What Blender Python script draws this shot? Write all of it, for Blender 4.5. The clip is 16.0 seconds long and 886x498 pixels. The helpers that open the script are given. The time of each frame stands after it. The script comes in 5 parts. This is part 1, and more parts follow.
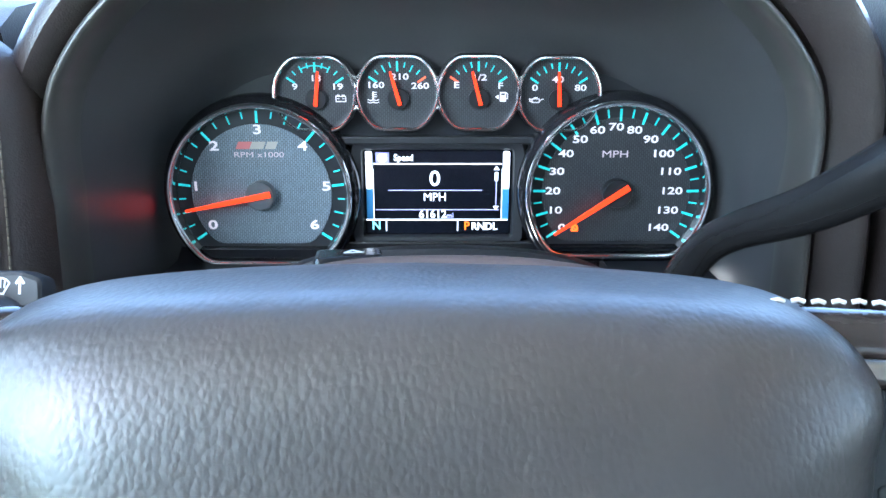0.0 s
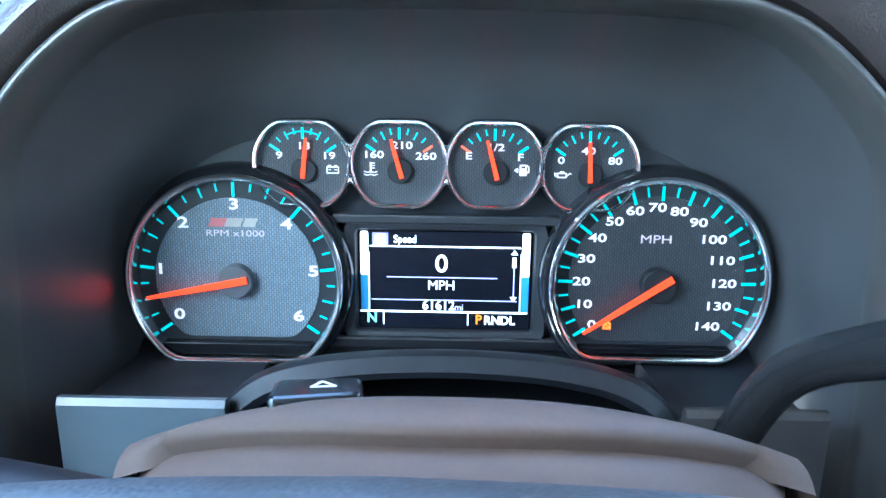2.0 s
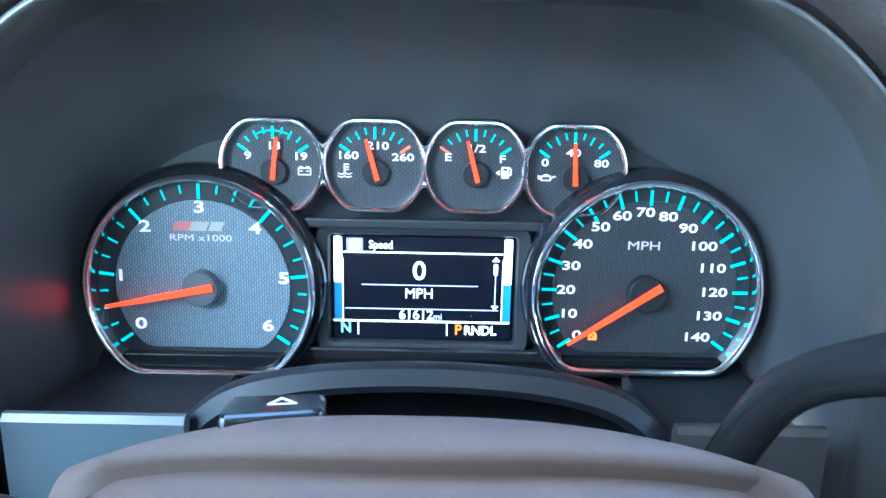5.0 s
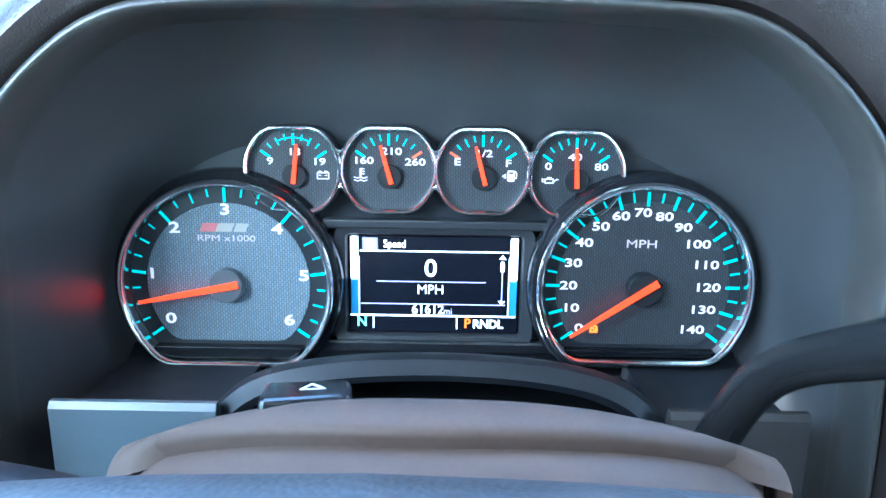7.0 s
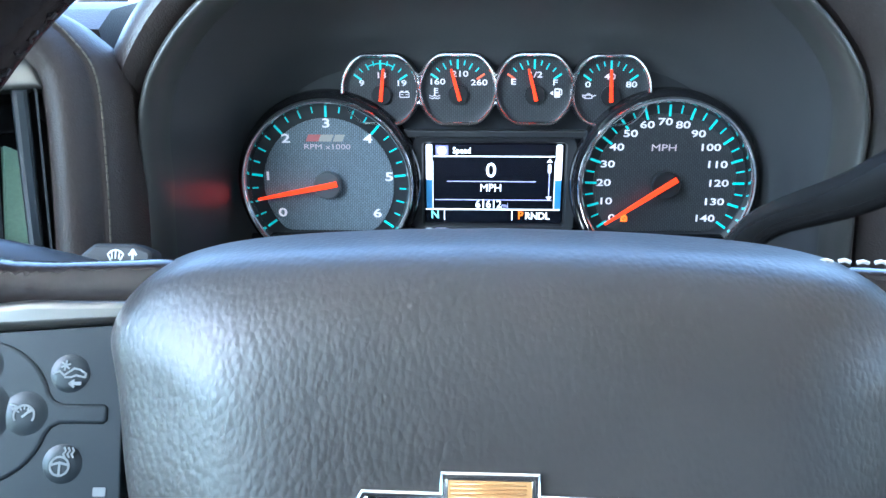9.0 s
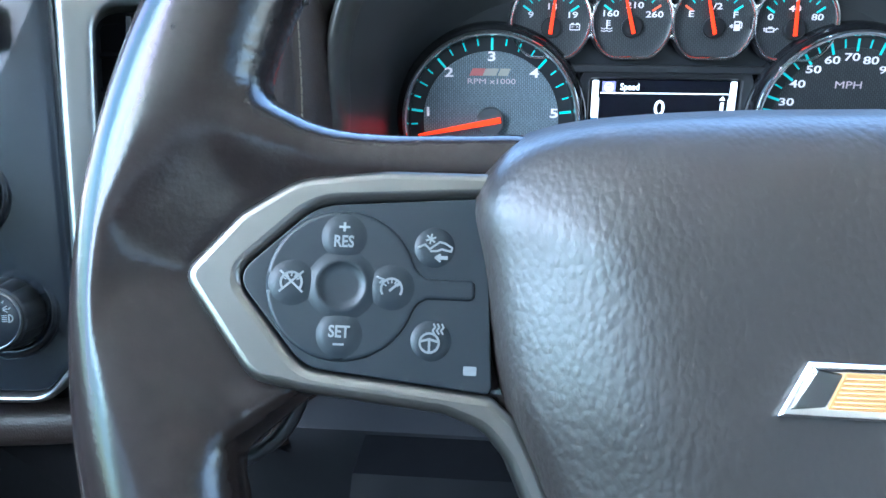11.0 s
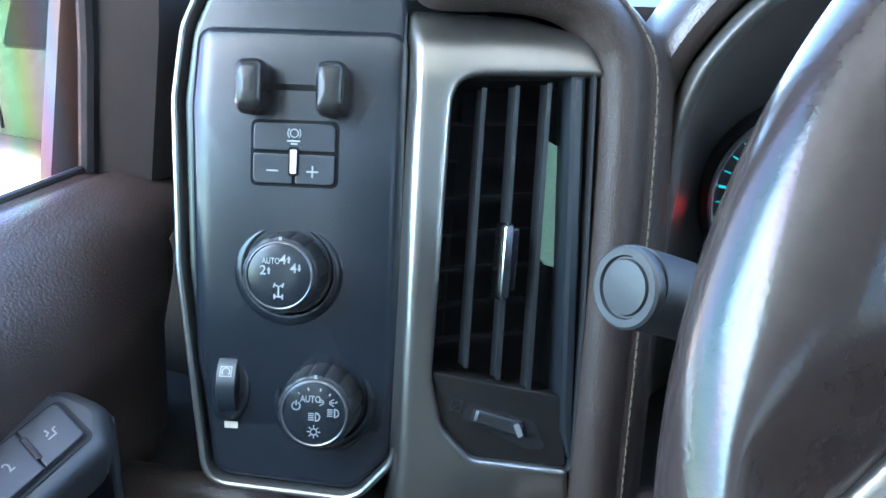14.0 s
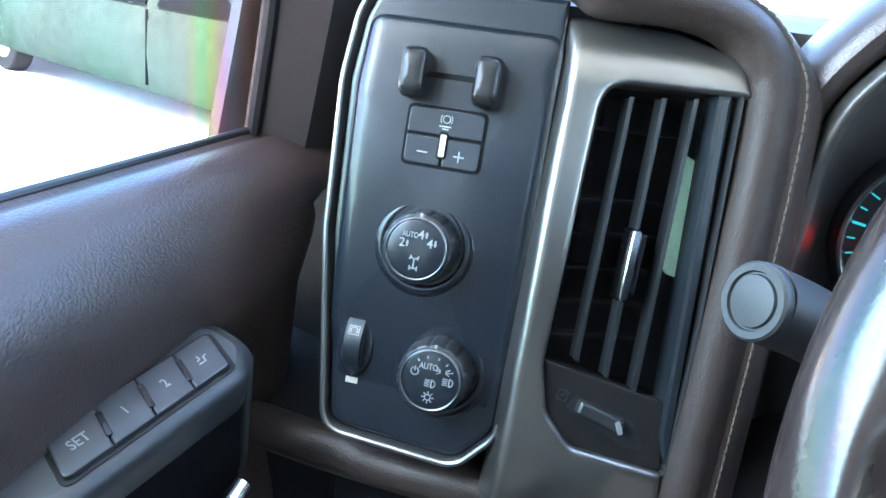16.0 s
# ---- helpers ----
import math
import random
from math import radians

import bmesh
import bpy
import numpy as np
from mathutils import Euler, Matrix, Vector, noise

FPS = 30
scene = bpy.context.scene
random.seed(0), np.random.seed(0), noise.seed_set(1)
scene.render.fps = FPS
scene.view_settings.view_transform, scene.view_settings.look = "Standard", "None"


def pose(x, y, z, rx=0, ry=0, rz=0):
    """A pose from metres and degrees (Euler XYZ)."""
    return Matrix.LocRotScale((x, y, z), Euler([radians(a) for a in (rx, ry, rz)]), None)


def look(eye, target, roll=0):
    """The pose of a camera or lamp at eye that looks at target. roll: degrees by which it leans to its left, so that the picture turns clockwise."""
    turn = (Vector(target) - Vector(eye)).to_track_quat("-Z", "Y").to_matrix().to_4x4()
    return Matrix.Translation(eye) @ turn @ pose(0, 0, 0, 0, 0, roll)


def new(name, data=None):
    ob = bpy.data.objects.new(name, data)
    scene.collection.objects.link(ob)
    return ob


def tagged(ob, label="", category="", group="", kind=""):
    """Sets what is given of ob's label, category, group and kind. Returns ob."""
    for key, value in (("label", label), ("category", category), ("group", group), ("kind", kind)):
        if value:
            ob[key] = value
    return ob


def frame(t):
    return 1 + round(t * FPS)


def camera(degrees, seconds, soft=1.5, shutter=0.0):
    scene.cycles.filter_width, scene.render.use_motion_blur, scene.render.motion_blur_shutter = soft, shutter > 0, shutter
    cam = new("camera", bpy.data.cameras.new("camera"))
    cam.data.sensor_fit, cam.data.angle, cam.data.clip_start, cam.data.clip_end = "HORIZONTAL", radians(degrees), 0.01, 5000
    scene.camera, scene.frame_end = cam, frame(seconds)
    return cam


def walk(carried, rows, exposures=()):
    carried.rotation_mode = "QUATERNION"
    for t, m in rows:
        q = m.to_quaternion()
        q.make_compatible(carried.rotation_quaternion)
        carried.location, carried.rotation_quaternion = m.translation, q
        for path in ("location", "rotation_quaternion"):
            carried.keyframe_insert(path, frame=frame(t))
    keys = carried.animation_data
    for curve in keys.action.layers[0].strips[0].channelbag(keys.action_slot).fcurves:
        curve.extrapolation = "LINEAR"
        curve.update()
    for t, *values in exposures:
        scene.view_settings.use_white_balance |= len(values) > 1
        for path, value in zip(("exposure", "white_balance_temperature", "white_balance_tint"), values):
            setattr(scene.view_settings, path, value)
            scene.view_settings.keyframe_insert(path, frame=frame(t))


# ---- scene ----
cam = camera(60.4, 16.0)
METRES, EYE, TILT, LEAN, TURN = 0.5, 1.45, -18.0, 0.0, 0.0
ROWS = [
    (0.0, 0.0, 0.0, -0.009, -0.0, 0.5486, 0.0),
    (0.5, -0.001, 0.0321, 0.0087, 0.51, 1.9786, -0.34),
    (1.0, 0.0, 0.0748, 0.0189, 0.93, 3.6257, -0.66),
    (1.5, 0.0028, 0.1113, 0.0305, 1.18, 4.2463, -0.91),
    (2.0, 0.0064, 0.1492, 0.0373, 1.0, 4.82, -1.04),
    (2.5, 0.016, 0.1805, 0.037, 0.5, 5.1, -1.09),
    (3.0, 0.0124, 0.1951, 0.0368, 0.35, 5.29, -1.14),
    (3.5, 0.0121, 0.1973, 0.0371, -0.01, 5.34, -1.14),
    (4.0, 0.012, 0.1937, 0.0371, -0.48, 5.52, -1.15),
    (6.5, 0.0109, 0.1856, 0.0382, 0.28, 5.6, -1.0),
    (7.0, 0.0094, 0.1385, 0.0373, 0.38, 5.12, -0.95),
    (7.5, 0.0047, 0.0649, 0.0288, 0.9, 4.4994, -0.86),
    (8.0, 0.0039, -0.0059, 0.0118, 1.6, 3.07, -0.8),
    (10.5, -0.1548, -0.0573, -0.0877, 3.85, -0.7, -1.12),
    (11.0, -0.2029, -0.0428, -0.0863, 4.84, -0.88, -1.69),
    (11.5, -0.2461, -0.0261, -0.0821, 6.07, -0.73, -2.38),
    (12.0, -0.2922, -0.0225, -0.0689, 7.37, -0.49, -2.98),
    (12.5, -0.3402, -0.0109, -0.0574, 8.71, -0.08, -3.65),
    (13.0, -0.38, -0.0109, -0.0396, 10.02, 0.01, -4.38),
    (13.5, -0.4127, 0.002, -0.0318, 11.51, 0.29, -5.15),
    (14.0, -0.4373, 0.0172, -0.0282, 13.13, 0.12, -6.09),
    (14.5, -0.4537, 0.0181, -0.0272, 14.9, -0.06, -7.33),
    (15.0, -0.4589, 0.0136, -0.0277, 16.68, -0.43, -9.06),
    (15.5, -0.4544, -0.0055, -0.0313, 18.57, -0.68, -11.29),
    (16.0, -0.4501, -0.028, -0.0415, 20.76, -1.38, -13.77),
]
EXPOSURES = [(0.0, 4.65, 5600, 2), (3.0, 5.08, 4800, -4), (7.0, 5.1, 4850, -4), (7.4, 4.98, 5900, 2), (8.0, 4.75, 5600, 1), (10.5, 4.4, 5300, 0), (12.5, 4.65, 5450, 1), (14.0, 4.7, 5500, 1), (16.0, 4.78, 5700, 1)]
walk(cam, [(t, pose(0, 0, EYE, TILT, LEAN, TURN) @ pose(METRES * x, METRES * y, METRES * z, 90 + pitch, roll, yaw)) for t, x, y, z, yaw, pitch, roll in ROWS], EXPOSURES)

from mathutils.geometry import delaunay_2d_cdt

# ---- daylight ----
world = bpy.data.worlds.new("daylight")
scene.world = world
world.use_nodes = True
wn = world.node_tree.nodes
sky = wn.new("ShaderNodeTexSky")
sky.sky_type, sky.sun_disc = "NISHITA", False
sky.sun_elevation, sky.sun_rotation = radians(53), radians(175)
sky.dust_density = 3.0
wn["Background"].inputs["Strength"].default_value = 0.15
world.node_tree.links.new(sky.outputs["Color"], wn["Background"].inputs["Color"])
sun = new("sun", bpy.data.lights.new("sun", "SUN"))
sun.data.energy, sun.data.angle, sun.data.color = 4.0, radians(0.5), (1.0, 0.95, 0.88)
sun.matrix_world = look((0, 0, 0), (-0.05, 0.6, -0.8))

# daylight through the opening of the driver's window
glow = new("driver_window_daylight", bpy.data.lights.new("driver_window_daylight", "AREA"))
glow.data.shape, glow.data.size, glow.data.size_y = "RECTANGLE", 0.6, 0.36
glow.data.energy, glow.data.color = 0.85, (0.88, 0.94, 1.0)
glow.matrix_world = look((-0.56, -0.22, 1.7), (0.5, -0.22, 1.6))

# added unseen red lamp for the tachometer needle's glow on the bowl's side
ember = new("needle_glow_fill", bpy.data.lights.new("needle_glow_fill", "AREA"))
ember.data.shape, ember.data.size = "DISK", 0.016
ember.data.energy, ember.data.color = 0.00006, (1.0, 0.03, 0.04)
ember.matrix_world = look((-0.179, 0.462, 1.326), (-0.28, 0.425, 1.335))

# ---- materials ----
def mat(name, color, rough=0.5, metal=0.0, bump=None, vary=0.15, spec=0.5, emit=0.0, mottle=40.0, rough_vary=0.12, stretch=(1, 1, 1)):
    """A procedural surface: colour and roughness vary at two scales; bump = (kind, cells per metre, height in metres)."""
    m = bpy.data.materials.new(name)
    m.use_nodes = True
    n, link = m.node_tree.nodes, m.node_tree.links
    b = n["Principled BSDF"]
    b.inputs["Roughness"].default_value, b.inputs["Metallic"].default_value = rough, metal
    b.inputs["Specular IOR Level"].default_value = spec
    co = n.new("ShaderNodeTexCoord")
    noise_a, noise_b = n.new("ShaderNodeTexNoise"), n.new("ShaderNodeTexNoise")
    noise_a.inputs["Scale"].default_value, noise_a.inputs["Detail"].default_value = mottle, 4
    noise_b.inputs["Scale"].default_value, noise_b.inputs["Detail"].default_value = mottle * 14, 3
    mix = n.new("ShaderNodeMath")
    mix.operation = "ADD"
    for s in (noise_a, noise_b):
        link.new(co.outputs["Object"], s.inputs["Vector"])
    link.new(noise_a.outputs["Fac"], mix.inputs[0])
    link.new(noise_b.outputs["Fac"], mix.inputs[1])
    if vary:
        ramp = n.new("ShaderNodeMapRange")
        ramp.inputs["From Min"].default_value, ramp.inputs["From Max"].default_value = 0.6, 1.4
        ramp.inputs["To Min"].default_value, ramp.inputs["To Max"].default_value = 1 - vary, 1 + vary
        link.new(mix.outputs[0], ramp.inputs["Value"])
        tint = n.new("ShaderNodeVectorMath")
        tint.operation = "SCALE"
        tint.inputs[0].default_value = color
        link.new(ramp.outputs[0], tint.inputs["Scale"])
        link.new(tint.outputs[0], b.inputs["Base Color"])
    else:
        b.inputs["Base Color"].default_value = (*color, 1)
    if rough_vary:
        rr = n.new("ShaderNodeMapRange")
        rr.inputs["From Min"].default_value, rr.inputs["From Max"].default_value = 0.3, 0.7
        rr.inputs["To Min"].default_value, rr.inputs["To Max"].default_value = rough * (1 - rough_vary), min(1, rough * (1 + rough_vary))
        link.new(noise_a.outputs["Fac"], rr.inputs["Value"])
        link.new(rr.outputs[0], b.inputs["Roughness"])
    if emit:
        b.inputs["Emission Color"].default_value = (*color, 1)
        b.inputs["Emission Strength"].default_value = emit
    if bump:
        kind, scale, height = bump
        bp = n.new("ShaderNodeBump")
        bp.inputs["Strength"].default_value, bp.inputs["Distance"].default_value = 1.0, height
        if kind == "leather":
            warp = n.new("ShaderNodeTexNoise")
            warp.inputs["Scale"].default_value = scale * 0.7
            link.new(co.outputs["Object"], warp.inputs["Vector"])
            add = n.new("ShaderNodeVectorMath")
            add.operation = "MULTIPLY_ADD"
            add.inputs[1].default_value = (0.8 / scale,) * 3
            pull = n.new("ShaderNodeVectorMath")
            pull.operation = "MULTIPLY"
            pull.inputs[1].default_value = stretch
            link.new(co.outputs["Object"], pull.inputs[0])
            link.new(warp.outputs["Color"], add.inputs[0])
            link.new(pull.outputs[0], add.inputs[2])
            v = n.new("ShaderNodeTexVoronoi")
            v.feature = "SMOOTH_F1"
            v.inputs["Scale"].default_value, v.inputs["Smoothness"].default_value = scale, 0.35
            link.new(add.outputs[0], v.inputs["Vector"])
            bp.invert = True
            link.new(v.outputs["Distance"], bp.inputs["Height"])
        else:
            g = n.new("ShaderNodeTexNoise")
            g.inputs["Scale"].default_value, g.inputs["Detail"].default_value = scale, 3
            link.new(co.outputs["Object"], g.inputs["Vector"])
            link.new(g.outputs["Fac"], bp.inputs["Height"])
        link.new(bp.outputs["Normal"], b.inputs["Normal"])
    return m


def weave(name, color, dark):
    """Woven gauge face: rows of short staggered dashes."""
    m = mat(name, color, 0.45, 0.3, vary=0)
    n, link = m.node_tree.nodes, m.node_tree.links
    co = n.new("ShaderNodeTexCoord")
    br = n.new("ShaderNodeTexBrick")
    br.inputs["Scale"].default_value = 1.0
    br.inputs["Brick Width"].default_value, br.inputs["Row Height"].default_value = 0.0024, 0.0013
    br.inputs["Mortar Size"].default_value, br.inputs["Mortar Smooth"].default_value = 0.00028, 0.6
    br.inputs["Color1"].default_value, br.inputs["Color2"].default_value = (*color, 1), (*[c * 0.8 for c in color], 1)
    br.inputs["Mortar"].default_value = (*dark, 1)
    turn = n.new("ShaderNodeMapping")
    turn.inputs["Rotation"].default_value = (0, 0, radians(90))
    link.new(co.outputs["Object"], turn.inputs["Vector"])
    link.new(turn.outputs[0], br.inputs["Vector"])
    link.new(br.outputs["Color"], n["Principled BSDF"].inputs["Base Color"])
    return m


M_DASH = mat("dash_leather", (0.034, 0.0255, 0.023), 0.42, spec=0.4, bump=("leather", 950, 0.00014), vary=0.12)
M_BROW = mat("brow_leather", (0.036, 0.028, 0.026), 0.36, spec=0.55, bump=("leather", 950, 0.00012), vary=0.12)
M_ROLL = mat("bolster_leather", (0.029, 0.021, 0.0185), 0.52, spec=0.24, bump=("leather", 950, 0.00014), vary=0.12)
M_DOOR = mat("door_leather", (0.036, 0.026, 0.023), 0.37, bump=("leather", 800, 0.00017), vary=0.12)
M_PAD = mat("airbag_leather", (0.021, 0.0168, 0.0152), 0.43, bump=("leather", 560, 0.00011), vary=0.1, stretch=(1.2, 0.8, 1), spec=0.62)
M_RIM = mat("rim_leather", (0.017, 0.0125, 0.0118), 0.19, bump=("grain", 700, 0.00005), vary=0.22, mottle=14.0, spec=0.4, rough_vary=0.14)
M_LIP = mat("satin_lip", (0.042, 0.04, 0.037), 0.34, vary=0.05, rough_vary=0.04, spec=0.5)
M_BLACK = mat("black_plastic", (0.018, 0.018, 0.02), 0.42, vary=0.12, rough_vary=0.06)
M_BOWL = mat("binnacle_plastic", (0.042, 0.042, 0.044), 0.43, vary=0.06, rough_vary=0.04)
M_SATIN = mat("satin_black_panel", (0.007, 0.009, 0.013), 0.24, vary=0.06, rough_vary=0.05, mottle=25)
M_GLOSS = mat("gloss_black", (0.012, 0.012, 0.014), 0.12, vary=0.1)
M_DARK = mat("matt_black", (0.013, 0.013, 0.0145), 0.7, vary=0.1, spec=0.15)
M_SILVER = mat("satin_silver", (0.26, 0.254, 0.24), 0.31, 0.95, vary=0, rough_vary=0)
M_SPADE = mat("satin_spoke_silver", (0.205, 0.2, 0.19), 0.28, 0.95, vary=0, rough_vary=0)
M_TRIM = mat("dark_silver", (0.2, 0.2, 0.2), 0.34, 0.9, vary=0, rough_vary=0)
M_CHROME = mat("chrome", (0.85, 0.85, 0.85), 0.14, 1.0, vary=0, rough_vary=0)
M_GOLD = mat("gold_inlay", (0.56, 0.3, 0.12), 0.34, 0.5, vary=0.05)
M_FACE = weave("tachometer_face", (0.18, 0.226, 0.265), (0.075, 0.085, 0.094))
M_SHROUD = mat("shroud_plastic", (0.074, 0.049, 0.038), 0.62, bump=("grain", 1800, 0.00003), vary=0.08, spec=0.22)
M_FACE_DARK = weave("gauge_face", (0.055, 0.057, 0.062), (0.02, 0.021, 0.023))
M_BAND = mat("gauge_band", (0.012, 0.013, 0.016), 0.35, vary=0.05)
M_TEAL = mat("teal_tick", (0.06, 0.5, 0.5), 0.4, emit=0.034, vary=0)
M_REDTICK = mat("red_tick", (0.8, 0.1, 0.04), 0.4, emit=0.039, vary=0)
M_NUM = mat("white_numeral", (0.6, 0.56, 0.6), 0.4, emit=0.034, vary=0)
M_DIM = mat("rose_lettering", (0.5, 0.4, 0.43), 0.4, emit=0.02, vary=0)
M_NEEDLE = mat("needle_red", (0.85, 0.03, 0.005), 0.5, emit=0.1, vary=0, spec=0.15)
M_LAMP = mat("amber_lamp", (1.0, 0.15, 0.01), 0.4, emit=0.084, vary=0)
M_SCREEN = mat("display_glass", (0.006, 0.007, 0.012), 0.15, vary=0)
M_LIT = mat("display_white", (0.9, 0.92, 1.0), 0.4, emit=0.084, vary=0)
M_LITBLUE = mat("display_blue", (0.06, 0.24, 0.5), 0.4, emit=0.034, vary=0)
for node in [n for n in M_LITBLUE.node_tree.nodes if n.type == "BSDF_PRINCIPLED"]:
    tree = M_LITBLUE.node_tree
    place, split, fade = tree.nodes.new("ShaderNodeTexCoord"), tree.nodes.new("ShaderNodeSeparateXYZ"), tree.nodes.new("ShaderNodeMapRange")
    fade.inputs["To Min"].default_value, fade.inputs["To Max"].default_value = 0.002, 0.026
    tree.links.new(place.outputs["Generated"], split.inputs[0])
    tree.links.new(split.outputs["Y"], fade.inputs["Value"])
    tree.links.new(fade.outputs[0], node.inputs["Emission Strength"])
M_PRINT = mat("white_print", (0.5, 0.5, 0.5), 0.5, vary=0.04)
M_LITLILAC = mat("display_lilac", (0.5, 0.48, 0.85), 0.4, emit=0.056, vary=0)
M_TILE = mat("display_tile", (0.25, 0.22, 0.5), 0.4, emit=0.03, vary=0)
M_LITTEAL = mat("display_teal", (0.3, 0.8, 0.8), 0.4, emit=0.056, vary=0)
M_LITORANGE = mat("display_orange", (1.0, 0.16, 0.01), 0.4, emit=0.070, vary=0)
M_ICON = mat("icon_print", (0.15, 0.157, 0.165), 0.5, vary=0.04)
M_BUTTON = mat("button_rubber", (0.0095, 0.013, 0.017), 0.4, vary=0.08, rough_vary=0.05, spec=0.4)
M_STITCH = mat("stitch_thread", (0.085, 0.07, 0.052), 0.8, vary=0.2)
M_STITCH_DARK = mat("dark_thread", (0.02, 0.016, 0.015), 0.7, vary=0.2)
M_LENS = mat("clear_lens", (0.32, 0.3, 0.26), 0.3, vary=0.05)
M_BADGE = mat("red_badge", (0.42, 0.12, 0.12), 0.4, vary=0.05)
# paler blue-grey than the trim: window reflection put into the base colour
M_PANEL_SHEEN = mat("sheen_satin_panel", (0.06, 0.075, 0.088), 0.36, vary=0.06, rough_vary=0.05)
M_UMBER = mat("umber_plastic", (0.03, 0.026, 0.025), 0.65, vary=0.08, spec=0.25)
M_GREEN = mat("green_card", (0.34, 0.53, 0.41), 0.6, vary=0.12)
M_CHIN = mat("black_chin", (0.004, 0.0045, 0.006), 0.25, vary=0.05, spec=0.25)
M_ARCH = mat("black_arch", (0.010, 0.011, 0.014), 0.5, bump=("grain", 1500, 0.00002), vary=0.06, spec=0.22)
M_HUB = mat("grey_hub", (0.06, 0.067, 0.075), 0.45, vary=0.06)
M_WALL = mat("vent_side_plastic", (0.010, 0.0125, 0.016), 0.32, vary=0.06)
M_VANE = mat("vane_plastic", (0.012, 0.0135, 0.015), 0.36, vary=0.05)
M_STALK = mat("stalk_cap", (0.013, 0.0138, 0.015), 0.5, vary=0.06)
M_BEZEL = mat("bezel_plastic", (0.020, 0.021, 0.0235), 0.4, bump=("grain", 1500, 0.00002), vary=0.06)
M_KEY = mat("memory_key", (0.022, 0.024, 0.028), 0.36, vary=0.06)
# near-black with the shade of gaps, slots and undersides in the colour
M_SHADE = mat("shade_black", (0.003, 0.003, 0.0035), 0.7, vary=0.1, spec=0.1)
M_MOUNT = mat("mirror_mount", (0.045, 0.045, 0.047), 0.6, vary=0.08)
M_CAP = mat("grey_cap", (0.013, 0.0135, 0.015), 0.45, vary=0.06, rough_vary=0.05, spec=0.3)
M_CLOTH = mat("headliner_cloth", (0.5, 0.48, 0.45), 0.9, bump=("grain", 900, 0.0004), vary=0.08)
M_CARPET = mat("carpet", (0.03, 0.028, 0.027), 0.95, bump=("grain", 900, 0.001), vary=0.2)
M_GROUND = mat("pale_concrete", (0.6, 0.58, 0.55), 0.9, bump=("grain", 60, 0.004), vary=0.12, mottle=1.5)
M_PAINT = mat("green_paint", (0.014, 0.021, 0.0155), 0.6, 0.0, vary=0.3, spec=0.0, mottle=0.7)
M_LEVER = mat("lever_plastic", (0.012, 0.0115, 0.0115), 0.25, vary=0.05, spec=0.3, rough_vary=0.04)
M_THREAD = mat("pale_thread", (0.55, 0.53, 0.5), 0.7, vary=0.15)
M_SEAM = mat("dark_glass", (0.003, 0.004, 0.004), 0.5, vary=0.05, spec=0.0)
M_TYRE = mat("tyre_rubber", (0.01, 0.01, 0.01), 0.8, vary=0.2, spec=0.0)
M_FILM = bpy.data.materials.new("window_glass")
M_FILM.use_nodes = True
_n, _l = M_FILM.node_tree.nodes, M_FILM.node_tree.links
_n.remove(_n["Principled BSDF"])
# tinted, tempered glass: see-through with faint streaks of stress colour, a little gloss
_clear, _gloss, _mix = _n.new("ShaderNodeBsdfTransparent"), _n.new("ShaderNodeBsdfGlossy"), _n.new("ShaderNodeMixShader")
_gloss.inputs["Roughness"].default_value, _mix.inputs[0].default_value = 0.02, 0.02
_co, _map, _streak, _ramp = _n.new("ShaderNodeTexCoord"), _n.new("ShaderNodeMapping"), _n.new("ShaderNodeTexNoise"), _n.new("ShaderNodeValToRGB")
_map.inputs["Scale"].default_value, _map.inputs["Rotation"].default_value = (1, 7, 3), (0.5, 0, 0)
_streak.inputs["Scale"].default_value, _streak.inputs["Detail"].default_value = 1.0, 1.5
# stress colours crowd towards the front edge of the pane
_sep, _edge, _add = _n.new("ShaderNodeSeparateXYZ"), _n.new("ShaderNodeMapRange"), _n.new("ShaderNodeMath")
_edge.inputs["From Min"].default_value, _edge.inputs["From Max"].default_value = 0.28, 0.338
_edge.inputs["To Min"].default_value, _edge.inputs["To Max"].default_value = -0.12, 0.52
_add.operation = "ADD"
_ramp.color_ramp.elements[0].position, _ramp.color_ramp.elements[0].color = 0.2, (0.78, 0.88, 0.78, 1)
_ramp.color_ramp.elements[1].position, _ramp.color_ramp.elements[1].color = 1.0, (0.92, 0.7, 0.62, 1)
for _p, _c in ((0.34, (0.74, 0.9, 0.9, 1)), (0.42, (0.86, 0.84, 0.94, 1)), (0.5, (0.95, 0.8, 0.86, 1)), (0.57, (0.94, 0.9, 0.78, 1)), (0.63, (0.76, 0.88, 0.78, 1)), (0.72, (0.92, 0.82, 0.6, 1)), (0.82, (0.92, 0.66, 0.78, 1)), (0.9, (0.78, 0.82, 0.9, 1))):
    _ramp.color_ramp.elements.new(_p).color = _c
_l.new(_co.outputs["Object"], _map.inputs["Vector"])
_l.new(_co.outputs["Object"], _sep.inputs[0])
_l.new(_sep.outputs["Y"], _edge.inputs["Value"])
_l.new(_map.outputs[0], _streak.inputs["Vector"])
_l.new(_streak.outputs["Fac"], _add.inputs[0])
_l.new(_edge.outputs[0], _add.inputs[1])
_l.new(_add.outputs[0], _ramp.inputs["Fac"])
_l.new(_ramp.outputs["Color"], _clear.inputs["Color"])
_l.new(_clear.outputs[0], _mix.inputs[1])
_l.new(_gloss.outputs[0], _mix.inputs[2])
_l.new(_mix.outputs[0], _n["Material Output"].inputs["Surface"])


